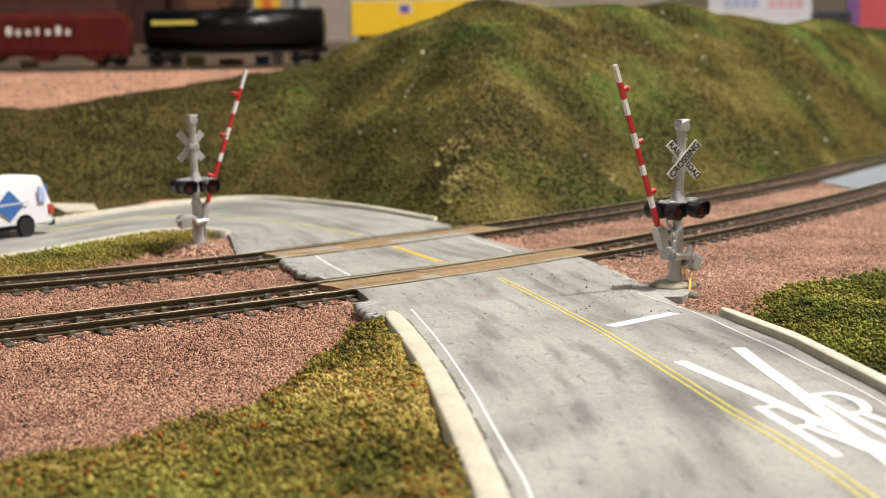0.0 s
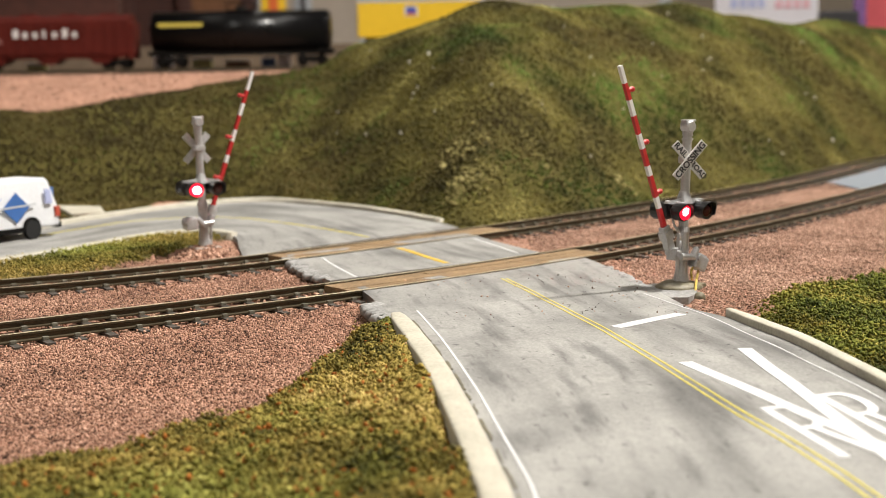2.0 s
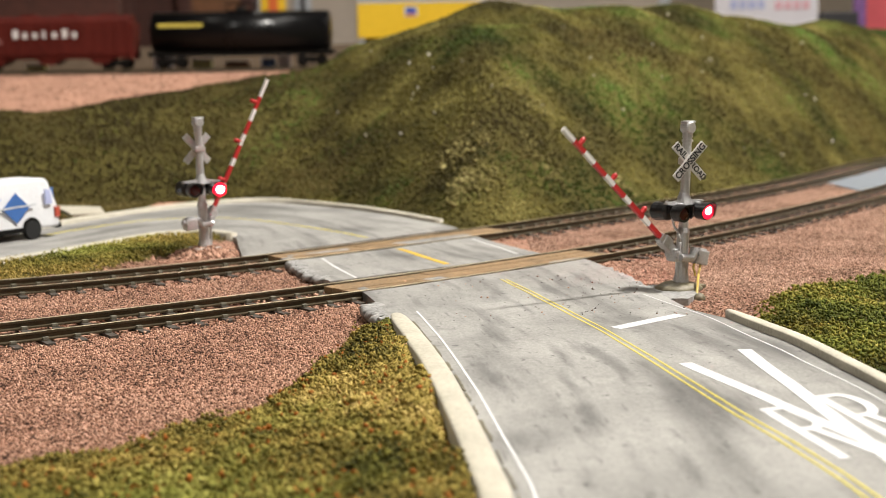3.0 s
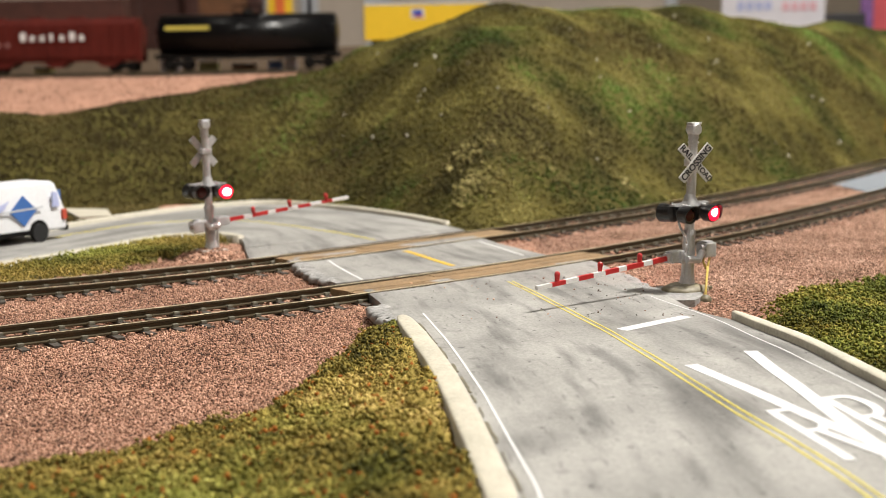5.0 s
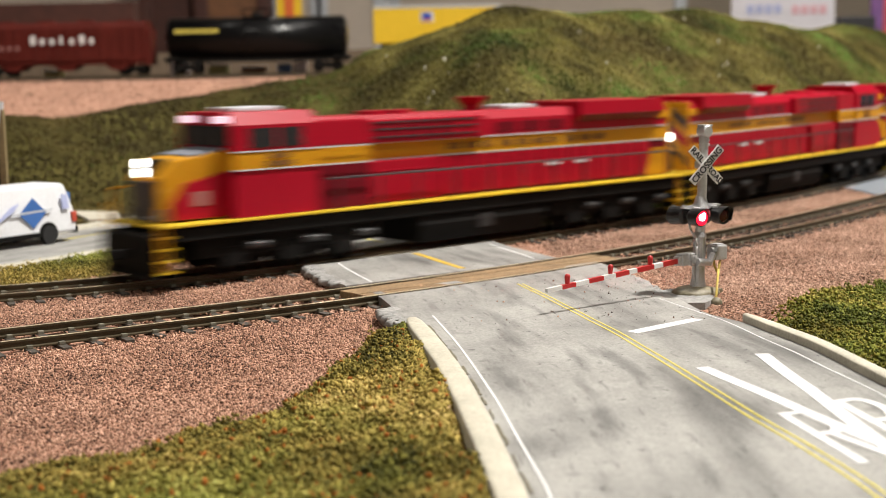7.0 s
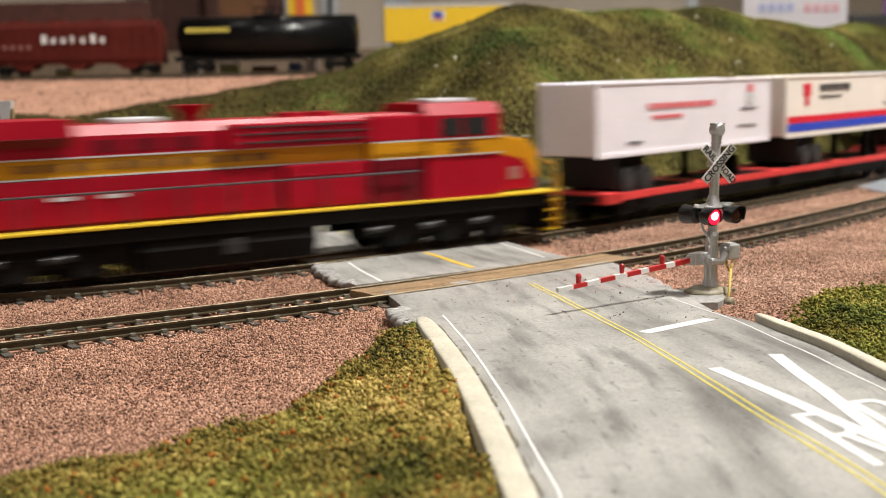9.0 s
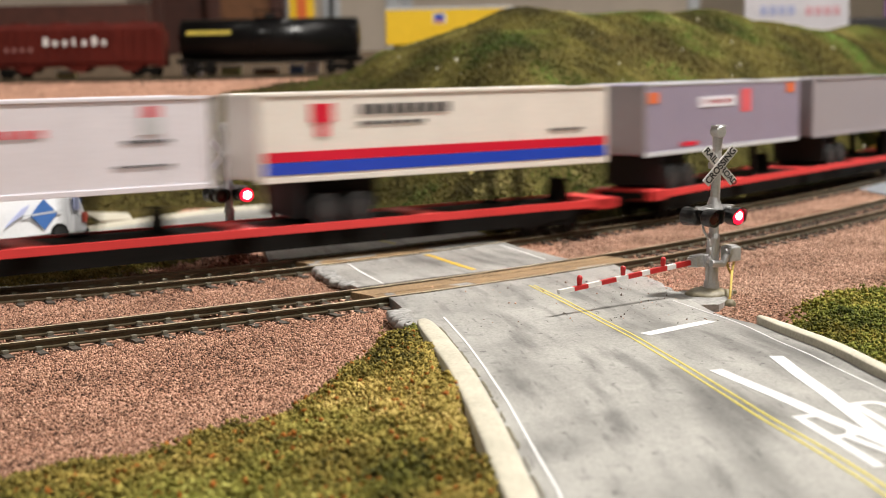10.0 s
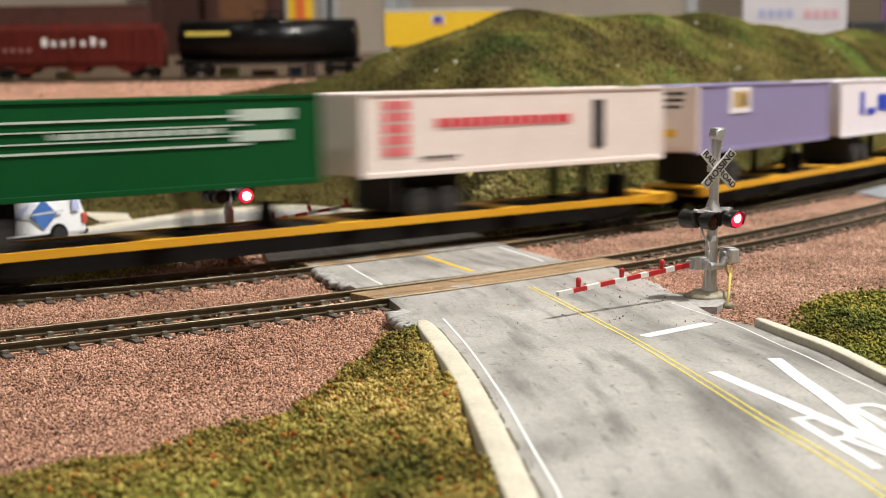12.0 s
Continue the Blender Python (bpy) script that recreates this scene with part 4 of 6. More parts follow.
    part("lamp_bracket", bm, M_SILVER, t, "silver lamp bracket smeared with paint")
    beads = []
    R0 = 2.55 if lettered else 2.6
    for face in (-1, 1):
        for sx in (-4.4, 4.4):
            cx = lx + sx
            body = rod(bmesh.new(), (cx, face * 2.0, lz), (cx, face * 4.7, lz), R0 * 0.97, R0, 18)
            ball(body, (cx, face * 2.0, lz), R0 * 0.97, 18, 10, 1, 0.62, 1)
            rod(body, (cx, 0, lz + 0.8), (cx, face * 1.6, lz + 0.4), 1.0, 1.2, 10)
            lamp = part("lamp_head", body, M_BLACK, t, "black domed lamp head")
            bm = bmesh.new()
            wrap, first, deep = (250, -35, 6.9) if face == -1 else (360, 0, 6.6)
            k_n = 16
            for k in range(k_n):
                a0, a1 = math.radians(first + k * wrap / k_n), math.radians(first + (k + 1) * wrap / k_n)
                cut = [deep - (1.5 * (1 - max(0.0, math.sin(a))) if face == -1 else 0.0) for a in (a0, a1)]
                vs = [bm.verts.new((cx + r * math.cos(a), face * q, lz + r * math.sin(a))) for a, q, r in
                      ((a0, 4.2, R0 + 0.08), (a1, 4.2, R0 + 0.08), (a1, cut[1], R0 + 0.22), (a0, cut[0], R0 + 0.22))]
                ws = [bm.verts.new((cx + r * math.cos(a), face * q, lz + r * math.sin(a))) for a, q, r in
                      ((a0, 4.2, R0 - 0.22), (a1, 4.2, R0 - 0.22), (a1, cut[1], R0 - 0.06), (a0, cut[0], R0 - 0.06))]
                bm.faces.new(vs)
                bm.faces.new(ws[::-1])
                bm.faces.new((vs[2], vs[3], ws[3], ws[2]))
            bmesh.ops.remove_doubles(bm, verts=bm.verts, dist=0.001)
            part("hood", bm, M_BLACK, lamp, "black round lamp hood")
            bm = ball(bmesh.new(), (cx, face * 4.55, lz), R0 * 0.76, 14, 8, 1, 0.3, 1)
            part("lens", bm, M_LENS, lamp, "dark red lens", True)
            if face == -1 or lettered:
                # far signal: disc widened and brought forward to imitate the red bloom
                q = 5.05 if lettered else 6.6
                bm = rod(bmesh.new(), (cx, face * 4.85, lz), (cx, face * q, lz), R0 * 0.84, R0 * (0.84 if lettered else 0.92), 18)
                ring = part("led_rim", bm, M_RING, t, "lit red lamp disc")
                if lettered:
                    bm = ball(bmesh.new(), (cx + 0.15, face * q, lz + 0.1), 1.2, 14, 8, 1.0, 0.3, 0.85)
                    ball(bm, (cx + 0.75, face * q, lz + 0.65), 0.72, 12, 7, 1, 0.3, 1)
                else:
                    bm = ball(bmesh.new(), (cx, face * q, lz), 1.5, 14, 8, 1.05, 0.3, 0.92)
                part("led_core", bm, M_CORE if face == -1 else M_BACKLED, ring, "glowing lamp centre", True)
                beads.append((ring, face))
    # gate mechanism and arm
    px, py, pz = pivot
    bm = box(bmesh.new(), px - 1.2, px + 1.2, py - 2.2, py + 1.6, pz - 2.0, pz + 1.6, 0.4)
    rod(bm, (px, py - 2.6, pz), (px, py + 2.2, pz), 1.15, 1.15, 14)
    # bent yoke round the mast towards the motor
    for p, q in (((px, -2.6, pz - 0.8), (1.6 * flip, -2.9, pz - 1.2)), ((1.6 * flip, -2.9, pz - 1.2), (3.2 * flip, -2.6, pz + 0.6))):
        rod(bm, p, q, 1.05, 1.0, 10)
        ball(bm, q, 1.05, 10, 7)
    part("gate_bracket", bm, M_SILVER, t, "silver bent gate yoke")
    bm = box(bmesh.new(), -2.1, 2.3, -2.0, 1.9, -2.1, 2.1, 0.45)
    rod(bm, (-1.6, -2.5, 0.9), (-1.6, -1.9, 0.9), 0.85, 0.85, 14)
    rod(bm, (-3.0, -0.6, 0.6), (-1.8, -0.6, 0.6), 1.1, 1.2, 12)
    box(bm, -1.2, 1.6, -1.4, 1.2, 2.0, 2.5, 0.2)
    motor = part("gate_motor", bm, M_SILVER, t, "silver gate motor box")
    at(motor, 6.0 * flip, -1.4, 10.4 if flip > 0 else 9.0)
    bm = tube(bmesh.new(), [(-2.2 * flip, -0.6, 0.4), (-2.3 * flip, -0.8, 5), (-2.2 * flip, -0.9, 10)], 0.45)
    part("push_rod", bm, M_SILVER, t)
    arm = new("gate_arm")
    arm.empty_display_size = 0.004
    arm.parent = t
    arm["label"] = "striped red and white gate arm"
    arm.matrix_basis = pose(px * MM, py * MM, pz * MM)
    bm = box(bmesh.new(), -1.6, 5.4, -1.1, 1.1, -1.35, 1.3, 0.3)
    box(bm, 1.2, 4.2, -1.5, 1.5, -1.6, 1.7, 0.35)
    part("arm_root", bm, M_SILVER, arm, "silver arm root clamp")
    cuts = [5.2, 11.2, 14.7, 21.3, 24.3, 29.5, 33.9, 39.3, 44.0, 48.9, arm_len]
    for k, (a, b) in enumerate(zip(cuts, cuts[1:])):
        w0, w1 = 0.70 - 0.003 * a, 0.70 - 0.003 * b
        bm = slab_x(bmesh.new(), ((-0.55, -w0), (0.55, -w0), (0.55, w0), (-0.55, w0)), a, b)
        part("arm_stripe", bm, M_RED if k % 2 == 0 and k < 9 else M_GATEWHITE, arm, "red stripe" if k % 2 == 0 and k < 9 else "white stripe")
    for a in (15.6, 30.8, 46.5):
        bm = rod(bmesh.new(), (a, -0.2, 0.5), (a - 0.25, -0.3, 2.1), 0.6, 0.72, 12)
        ball(bm, (a - 0.3, -0.3, 2.3), 0.8, 12, 8, 1, 1, 1.15)
        part("arm_lamp", bm, M_RED, arm, "small red arm lamp", False)
    return t, arm, beads, motor


YAW_N, YAW_F = 34.0, 34.0
SIG_N, ARM_N, BEADS_N, MOTOR_N = crossing_signal(66.4, 388.5, 0.2, YAW_N, 2.2, "silver crossing signal with lettered crossbuck and black lamps", True, 54, (-2.6, 0.6, 9.2), 1)
SIG_F, ARM_F, BEADS_F, MOTOR_F = crossing_signal(-88.0, 490.0, 0.0, YAW_F, -1.0, "silver crossing signal seen from behind with bare crossbuck", False, 56, (2.2, 0.6, 9.8), -1)
bm = tube(bmesh.new(), [(-1.4, -0.4, -1.8), (-1.7, -0.7, -3.4), (-0.9, -0.9, -5.0), (-0.5, -0.8, -5.6)], 0.34)
part("wire_end", bm, M_WIRE, MOTOR_N, "short yellow wire loop", True)
# feed wire: origin where it enters the ground
bm = tube(bmesh.new(), [(-1.5, -1.5, -4), (0, 0, 0), (8.6, 7.8, 7.4), (12.4, 10.8, 10.2), (12.9, 11.1, 11.2), (12.5, 11.0, 12.1), (11.4, 10.6, 12.4), (10.4, 10.2, 12.0)], 0.36)
WIRE_N = part("wire", bm, M_WIRE, SIG_N, "thin yellow feed wire", True)
at(WIRE_N, -4.6, -12.0, -1.6)
bm = tube(bmesh.new(), [(-4.4, -1.0, 19.6), (-4.5, -1.8, 17.6), (-3.0, -2.2, 15.2), (-2.5, -2.2, 13), (-2.6, -2.0, 10.4), (-3.4, -1.6, 8.8)], 0.36)
part("wire", bm, M_SILVER, SIG_N, "silver painted lamp cable", True)
part("glue_blob", ball(bmesh.new(), (-4.6, -12.2, -1.9), 1.7, 12, 7, 1.1, 1.0, 1.0), M_MUD, SIG_N, "glossy glue blob at the wire", True)
_n = 26
_pts = []
for k in range(_n):
    a = 2 * math.pi * k / _n
    rr = 1.0 + 0.28 * noise.noise(Vector((math.cos(a) * 1.7, math.sin(a) * 1.7, 4.0)))
    _pts.append((60.5 + 8.2 * rr * math.cos(a), 382 + 13.5 * rr * math.sin(a)))
tagged(link("plaster_patch", prism(bmesh.new(), _pts, -6, -0.5), M_PLASTER), "rough grey plaster patch under the signal foot", "plaster", kind="structure")
# gravel heap at the foot of the far signal
rng0 = np.random.default_rng(21)
_a, _r = rng0.uniform(0, 6.283, 2600), np.sqrt(rng0.uniform(0, 1, 2600)) * 15
_p = np.stack([-88 + _r * np.cos(_a), 490 + _r * np.sin(_a) * 0.9, 1.2 - _r * 0.32 + rng0.uniform(-0.6, 0.3, 2600)], 1)
scatter("gravel", _p, rng0.uniform(0.45, 0.9, 2600), M_GRAVEL, "small heap of pink gravel around the far signal", "gravel", 0.8, rng0)


# ---- the train ----
def bogie(parent, x, n_axles, wheel_r, spacing, mat, half=8.2):
    b = part("bogie", bmesh.new(), mat, parent, "black bogie")
    bm = bmesh.new()
    span = spacing * (n_axles - 1)
    for sy in (-half - 1.6, half + 1.6):
        box(bm, -span / 2 - wheel_r, span / 2 + wheel_r, sy - 0.8, sy + 0.8, wheel_r * 0.75, wheel_r * 1.75, 0.4)
        for k in range(n_axles):
            ax = -span / 2 + k * spacing
            box(bm, ax - 1.7, ax + 1.7, sy - 1.2, sy + 1.2, wheel_r * 0.55, wheel_r * 1.45, 0.4)
            if k:
                rod(bm, (ax - spacing / 2, sy, wheel_r * 0.4), (ax - spacing / 2, sy, wheel_r * 1.5), 1.1, 1.1, 8)
    box(bm, -3, 3, -half, half, wheel_r * 0.9, wheel_r * 1.8, 0.3)
    for v in bm.verts:
        v.co *= MM
    bm.to_mesh(b.data)
    bm.free()
    b.location = (x * MM, 0, 0)
    for k in range(n_axles):
        w = rod(bmesh.new(), (0, -half - 0.2, 0), (0, half + 0.2, 0), 0.9, 0.9, 8)
        for sy in (-half, half):
            rod(w, (0, sy - 0.9, 0), (0, sy + 0.9, 0), wheel_r, wheel_r, 18)
        wo = part("wheelset", w, M_BLACKM, b)
        wo.location = ((-span / 2 + k * spacing) * MM, 0, wheel_r * MM)
    return b


def locomotive(label, stretch, lit):
    """A six-axle road diesel, nose towards -x, middle at the origin, rail top at z 0."""
    t = thing("locomotive", label, "locomotive", "train")
    bm = box(bmesh.new(), -118, 124, -15.5, 15.5, 12.5, 17.0, 0.5)
    for x0, x1 in ((-110, -38), (46, 116)):
        for sy in (-1, 1):
            part("bogie_side", one_box(x0, x1, sy * 12.4 - 0.8, sy * 12.4 + 0.8, 6.4, 12.6, 0.5), M_BLACKM, t)
            for k in range(3):
                xa = x0 + (x1 - x0) * (0.2 + 0.3 * k)
                part("axle_box", one_box(xa - 4.5, xa + 4.5, sy * 12.8 - 1.0, sy * 12.8 + 1.0, 2.8, 9.4, 0.6), M_BLACKM, t)
                part("brake_cylinder", rod(bmesh.new(), (xa + 5, sy * 13.8, 9.6), (xa + 12, sy * 13.8, 9.0), 1.3, 1.3, 10), M_RIM, t, "grey brake cylinder")
    part("pilot", one_box(-126, -117, -14, 14, 4.5, 15.5, 0.8), M_BLACKM, t)
    part("pilot", one_box(120, 126, -14, 14, 6, 16.5, 0.8), M_BLACKM, t)
    part("underframe", bm, M_BLACKM, t, "black underframe and pilots")
    part("sill_stripe", one_box(-122, 125, -16.6, 16.6, 17.2, 18.2, 0.3), M_STRIPE, t, "yellow sill stripe")
    bm = slab_x(bmesh.new(), ((-14, 13), (-15, 9), (-13, 2.6), (13, 2.6), (15, 9), (14, 13)), -20, 42)
    part("fuel_tank", bm, M_BLACKM, t, "black fuel tank")
    for sy in (-1, 1):
        part("tank_cap", one_box(8, 14, sy * 14.6 - 0.4, sy * 14.6 + 0.4, 6, 11, 0.3), M_RIM, t, "grey tank gauge plate")
    for x in (-74, 80):
        bogie(t, x, 3, 6.0, 22.5, M_BLACKM)
    # long hood in three colour bands, the lowest darkened for shade; cab and nose
    for nm, z0, z1, m, lb in (("hood_lower", 18.4, 33.4, M_LDARK, "red lower hood, shade between its doors put into a darker red"), ("hood_band", 33.4, 39.0, M_LYEL, "yellow hood band"), ("hood_upper", 39.0, 48.6, M_LRED, "red upper hood")):
        bm = bmesh.new()
        if nm == "hood_upper":
            slab_x(bm, ((-11.2, z0), (11.2, z0), (11.2, 45.5), (8.6, z1), (-8.6, z1), (-11.2, 45.5)), -68, 118)
            box(bm, -68, -42, -14.5, 14.5, 39.1, 48.0, 0.7)
        else:
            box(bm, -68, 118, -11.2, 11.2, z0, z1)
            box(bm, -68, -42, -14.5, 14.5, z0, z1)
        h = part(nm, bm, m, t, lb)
        if nm == "hood_lower":
            for sy in (-1, 1):
                part("hood_panel", one_box(-41.6, -9, sy * 12.2 - 1.2, sy * 12.2 + 1.2, 18.6, 33.0, 0.3), M_LRED, h, "long red side panel")
                part("panel_ledge", one_box(-40, -10, sy * 13.5 - 0.2, sy * 13.5 + 0.2, 29.2, 29.8, 0.1), M_LRED, h)
                for x in np.arange(-7, 104, 8.2):
                    part("hood_door", one_box(x, x + 7.0, sy * 11.3 - 0.35, sy * 11.3 + 0.35, 19.2, 32.8, 0.15), M_LRED, h, "red hood door")
                for x in (46, 62):
                    part("plate_bar", one_box(x, x + 7, sy * 11.8 - 0.15, sy * 11.8 + 0.15, 26.4, 27.6), M_LGREY, h, "small pale lettering bar")
        if nm == "hood_upper":
            for sy in (-1, 1):
                part("intake_body", one_box(-42, 12, sy * 12.6 - 1.4, sy * 12.6 + 1.4, 39.2, 47.2, 0.5), M_LRED, h, "red air intake housing")
                for k in range(5):
                    part("intake_panel", one_box(-39 + k * 7.4, -34.6 + k * 7.4, sy * 14.0 - 0.15, sy * 14.0 + 0.15, 40.0, 45.6), M_LDARK, h, "dark intake grille")
                for z in (40.9, 43.6, 46.0):
                    part("grille_slat", one_box(-40, 8, sy * 14.15 - 0.2, sy * 14.15 + 0.2, z, z + 0.45), M_INK, h, "thin black grille rail")
                for k in range(3):
                    part("hood_louvre", one_box(20 + k * 13, 30 + k * 13, sy * 11.25 - 0.2, sy * 11.25 + 0.2, 40.4, 44.2, 0.1), M_LDARK, h)
            for x in (-30, -18):
                part("roof_fan", rod(bmesh.new(), (x, 0, 48.4), (x, 0, 50.0), 5.5, 5.2, 18), M_LRED, h)
            bm = rod(bmesh.new(), (18, 0, 48.2), (18, 0, 50.6), 3.4, 3.8, 16)
            rod(bm, (18, 0, 50.6), (18, 0, 53.6), 3.8, 6.2, 16)
            part("exhaust", bm, M_LRED, h, "flared red exhaust stack")
            part("roof_vent", one_box(30, 46, -6, 6, 48.4, 50.2, 0.5), M_LGREY, h, "grey roof vent")
            bm = slab_x(bmesh.new(), ((-11.2, 42.5), (-14.8, 45.5), (-14.6, 50.6), (14.6, 50.6), (14.8, 45.5), (11.2, 42.5)), 62, 112)
            part("radiator", bm, M_LRED, h, "wide red radiator housing")
            for sy in (-1, 1):
                part("radiator_grille", slab_x(bmesh.new(), [(sy * 11.4, 42.9), (sy * 14.6, 45.5), (sy * 14.9, 45.3), (sy * 11.7, 42.6)], 64, 110), M_LDARK, h)
    bm = slab_x(bmesh.new(), ((-15.4, 33.4), (-15.4, 47.5), (-12.4, 51.6), (12.4, 51.6), (15.4, 47.5), (15.4, 33.4)), -96, -64)
    cab = part("cab", bm, M_LRED, t, "red cab")
    part("cab_lower", one_box(-96, -64, -15.4, 15.4, 18.4, 33.4), M_LRED, cab, "red lower cab side")
    part("cab_band", one_box(-96.2, -63.8, -15.6, 15.6, 33.4, 39.0), M_LYEL, cab, "yellow band across the cab")
    part("cab_roof", one_box(-90, -72, -6.5, 6.5, 51.2, 53.0, 0.6), M_LGREY, cab, "pale grey cab roof unit")
    for sy in (-1, 1):
        for x0, x1 in ((-90, -80), (-78.5, -70)):
            part("side_window", one_box(x0, x1, sy * 15.5 - 0.3, sy * 15.5 + 0.3, 40.2, 46.4, 0.2), M_GLASS, cab)
    for y0, y1 in ((-13.4, -4.2), (-3.4, 3.4), (4.2, 13.4)):
        part("windscreen", one_box(-96.6, -95.8, y0, y1, 41, 47.4, 0.2), M_GLASS, cab)
    for y in (-9.5, 9.5):
        part("number_board", one_box(-97.0, -95.8, y - 3.4, y + 3.4, 48.2, 50.4, 0.2), M_BOARD if lit else M_LGREY, cab, "lit white number board" if lit else "pale number board")
    nose = [(-96, 18.4), (-116.5, 18.4), (-118.5, 22), (-118.5, 32), (-113, 37.4), (-96, 40.0)]
    nb = slab_y(bmesh.new(), nose, -10.5, 10.5)
    for v in nb.verts:
        k = min(1.0, max(0.0, (-v.co.x - 96) / 22))
        v.co.y *= 1 - 0.16 * k
    bmesh.ops.bevel(nb, geom=list(nb.edges), offset=0.9, segments=2, profile=0.6, affect="EDGES")
    no = part("nose", nb, M_LYEL, t, "yellow sloping nose")
    part("nose_grey", slab_y(bmesh.new(), [(-96, 39.6), (-107, 37.9), (-107, 38.7), (-96, 40.5)], -9.6, 9.6), M_NOSEGREY, no, "grey anti-glare panel")
    for sy in (-1, 1):
        part("nose_flash", slab_y(bmesh.new(), [(-96, 19), (-115, 19), (-115, 24), (-110, 30.0), (-96, 33.2)], sy * 10.0 - 0.9, sy * 10.0 + 0.9), M_LRED, no, "red flash on the nose side")
    part("nose_door", one_box(-119.1, -118.2, -7.5, 7.5, 19.5, 31.0, 0.3), M_INK, no, "dark nose door")
    part("plow", slab_y(bmesh.new(), [(-126, 2.2), (-123, 2.2), (-120, 9), (-122, 9)], -14.5, 14.5), M_BLACKM, t, "black snow plough")
    lamp = part("headlight", one_box(-118.6, -112.5, -4.4, 4.4, 32.4, 37.6, 0.4), M_BLACKM, no, "headlight housing")
    for z in (33.6, 36.6):
        part("headlight_lens", rod(bmesh.new(), (-119.3, 0.6, z), (-118.4, 0.6, z), 1.35, 1.35, 14), M_HEADLIGHT if lit else M_LGREY, lamp, "lit white headlight" if lit else "unlit headlight")
    part("nose_base", one_box(-119.3, -116, -9.2, 9.2, 18.5, 22.6, 0.4), M_INK, no, "dark lower nose")
    for y in (-8.5, 8.5):
        part("ditch_light", rod(bmesh.new(), (-123.6, y, 19.8), (-122.0, y, 19.8), 1.2, 1.2, 12), M_RIM, t)
    # rear end with warning stripes and its headlight
    rear = part("hood_end", one_box(118, 119.5, -11.2, 11.2, 18.4, 48.0, 0.3), M_LYEL, t, "yellow hood end")
    part("end_door", one_box(119.2, 119.9, -3.6, 3.6, 19.0, 40.0, 0.2), M_INK, rear, "dark end door")
    part("end_cap", one_box(112, 119.8, -11.6, 11.6, 42.2, 45.2, 0.3), M_LYEL, rear, "yellow band over the hood end")
    for k in range(3):
        for sy in (-1, 1):
            part("warning_stripe", slab_x(bmesh.new(), [(sy * 10.8, 20 + k * 8), (sy * 10.8, 24 + k * 8), (sy * 3.8, 30 + k * 8), (sy * 3.8, 26 + k * 8)], 119.4, 120.1), M_LRED if k % 2 else M_INK, rear, "slanted warning stripe")
            part("side_chevron", slab_y(bmesh.new(), [(104 + k * 4, 18.6), (108 + k * 4, 18.6), (112 + k * 2, 30), (108 + k * 2, 30)], sy * 11.6 - 0.15, sy * 11.6 + 0.15), M_LYEL, rear, "yellow chevron")
    part("rear_light", one_box(119.3, 121.2, -3.2, 3.2, 31.4, 34.6, 0.4), M_HEADLIGHT, rear, "lit rear headlight")
    # handrails and steps
    for sy in (-1, 1):
        bm = tube(bmesh.new(), [(-60, sy * 16, 28.5), (116, sy * 16, 28.5)], 0.35, 6)
        for x in range(-56, 118, 17):
            rod(bm, (x, sy * 16, 18), (x, sy * 16, 28.5), 0.35, 0.35, 6)
        part("handrail", bm, M_INK, t, "thin black handrail")
        for xe in (-120.5, 121.5):
            bm = bmesh.new()
            for k in range(4):
                box(bm, xe - 2.8, xe + 2.8, sy * 13 - 2.4, sy * 13 + 2.4, 3.2 + k * 3.6, 3.9 + k * 3.6)
            part("step", bm, M_STRIPE, t, "yellow edged steps")
            bm = tube(bmesh.new(), [(xe, sy * 15.6, 4), (xe, sy * 15.6, 28), (xe * 0.985, sy * 11, 29)], 0.38, 6)
            rod(bm, (xe - 2.6, sy * 15.6, 4), (xe - 2.6, sy * 15.6, 24), 0.38, 0.38, 6)
            part("grab_rail", bm, M_LYEL, t, "yellow grab rail")
    for x in (-128, 128):
        part("coupler", one_box(x - 3.5, x + 3.5, -1.8, 1.8, 7.5, 10.5, 0.5), M_BLACKM, t)
    # band edges and lettering bars along the band
    for sy in (-1, 1):
        for z in (33.1, 38.9):
            part("band_line", one_box(-41, 117, sy * 11.45 - 0.15, sy * 11.45 + 0.15, z, z + 0.45), M_LGREY, t, "thin grey line edging the band")
            part("band_line", one_box(-96, -42.2, sy * 15.75 - 0.12, sy * 15.75 + 0.12, z, z + 0.45), M_LGREY, t, "thin grey line edging the band")
        for k, w in enumerate((4.2, 5.0, 3.2, 4.6, 4.6, 5.2, 3.0, 4.4, 5.0, 4.0)):
            part("lettering_bar", one_box(-4 + k * 8.6, -4 + k * 8.6 + w + 1.6, sy * 11.4 - 0.12, sy * 11.4 + 0.12, 35.2, 37.6), M_LINK, t, "dark brown lettering bar")
        for k in range(2):
            part("lettering_bar", one_box(-84 + k * 1.0, -74 - k * 1.5, sy * 15.75 - 0.1, sy * 15.75 + 0.1, 34.2 + k * 2.4, 35.8 + k * 2.4), M_LINK, t, "dark brown lettering bar")
        part("emblem_plate", one_box(-108, -103, sy * 11.0 - 0.1, sy * 11.0 + 0.1, 22.8, 27.4, 0.1), M_EMB, t, "dull grey red emblem plate")
    # full length over the pilots
    for ob in t.children_recursive:
        ob.data.transform(Matrix.Diagonal((stretch, 1, 1, 1)))
        ob.location.x *= stretch
    return t


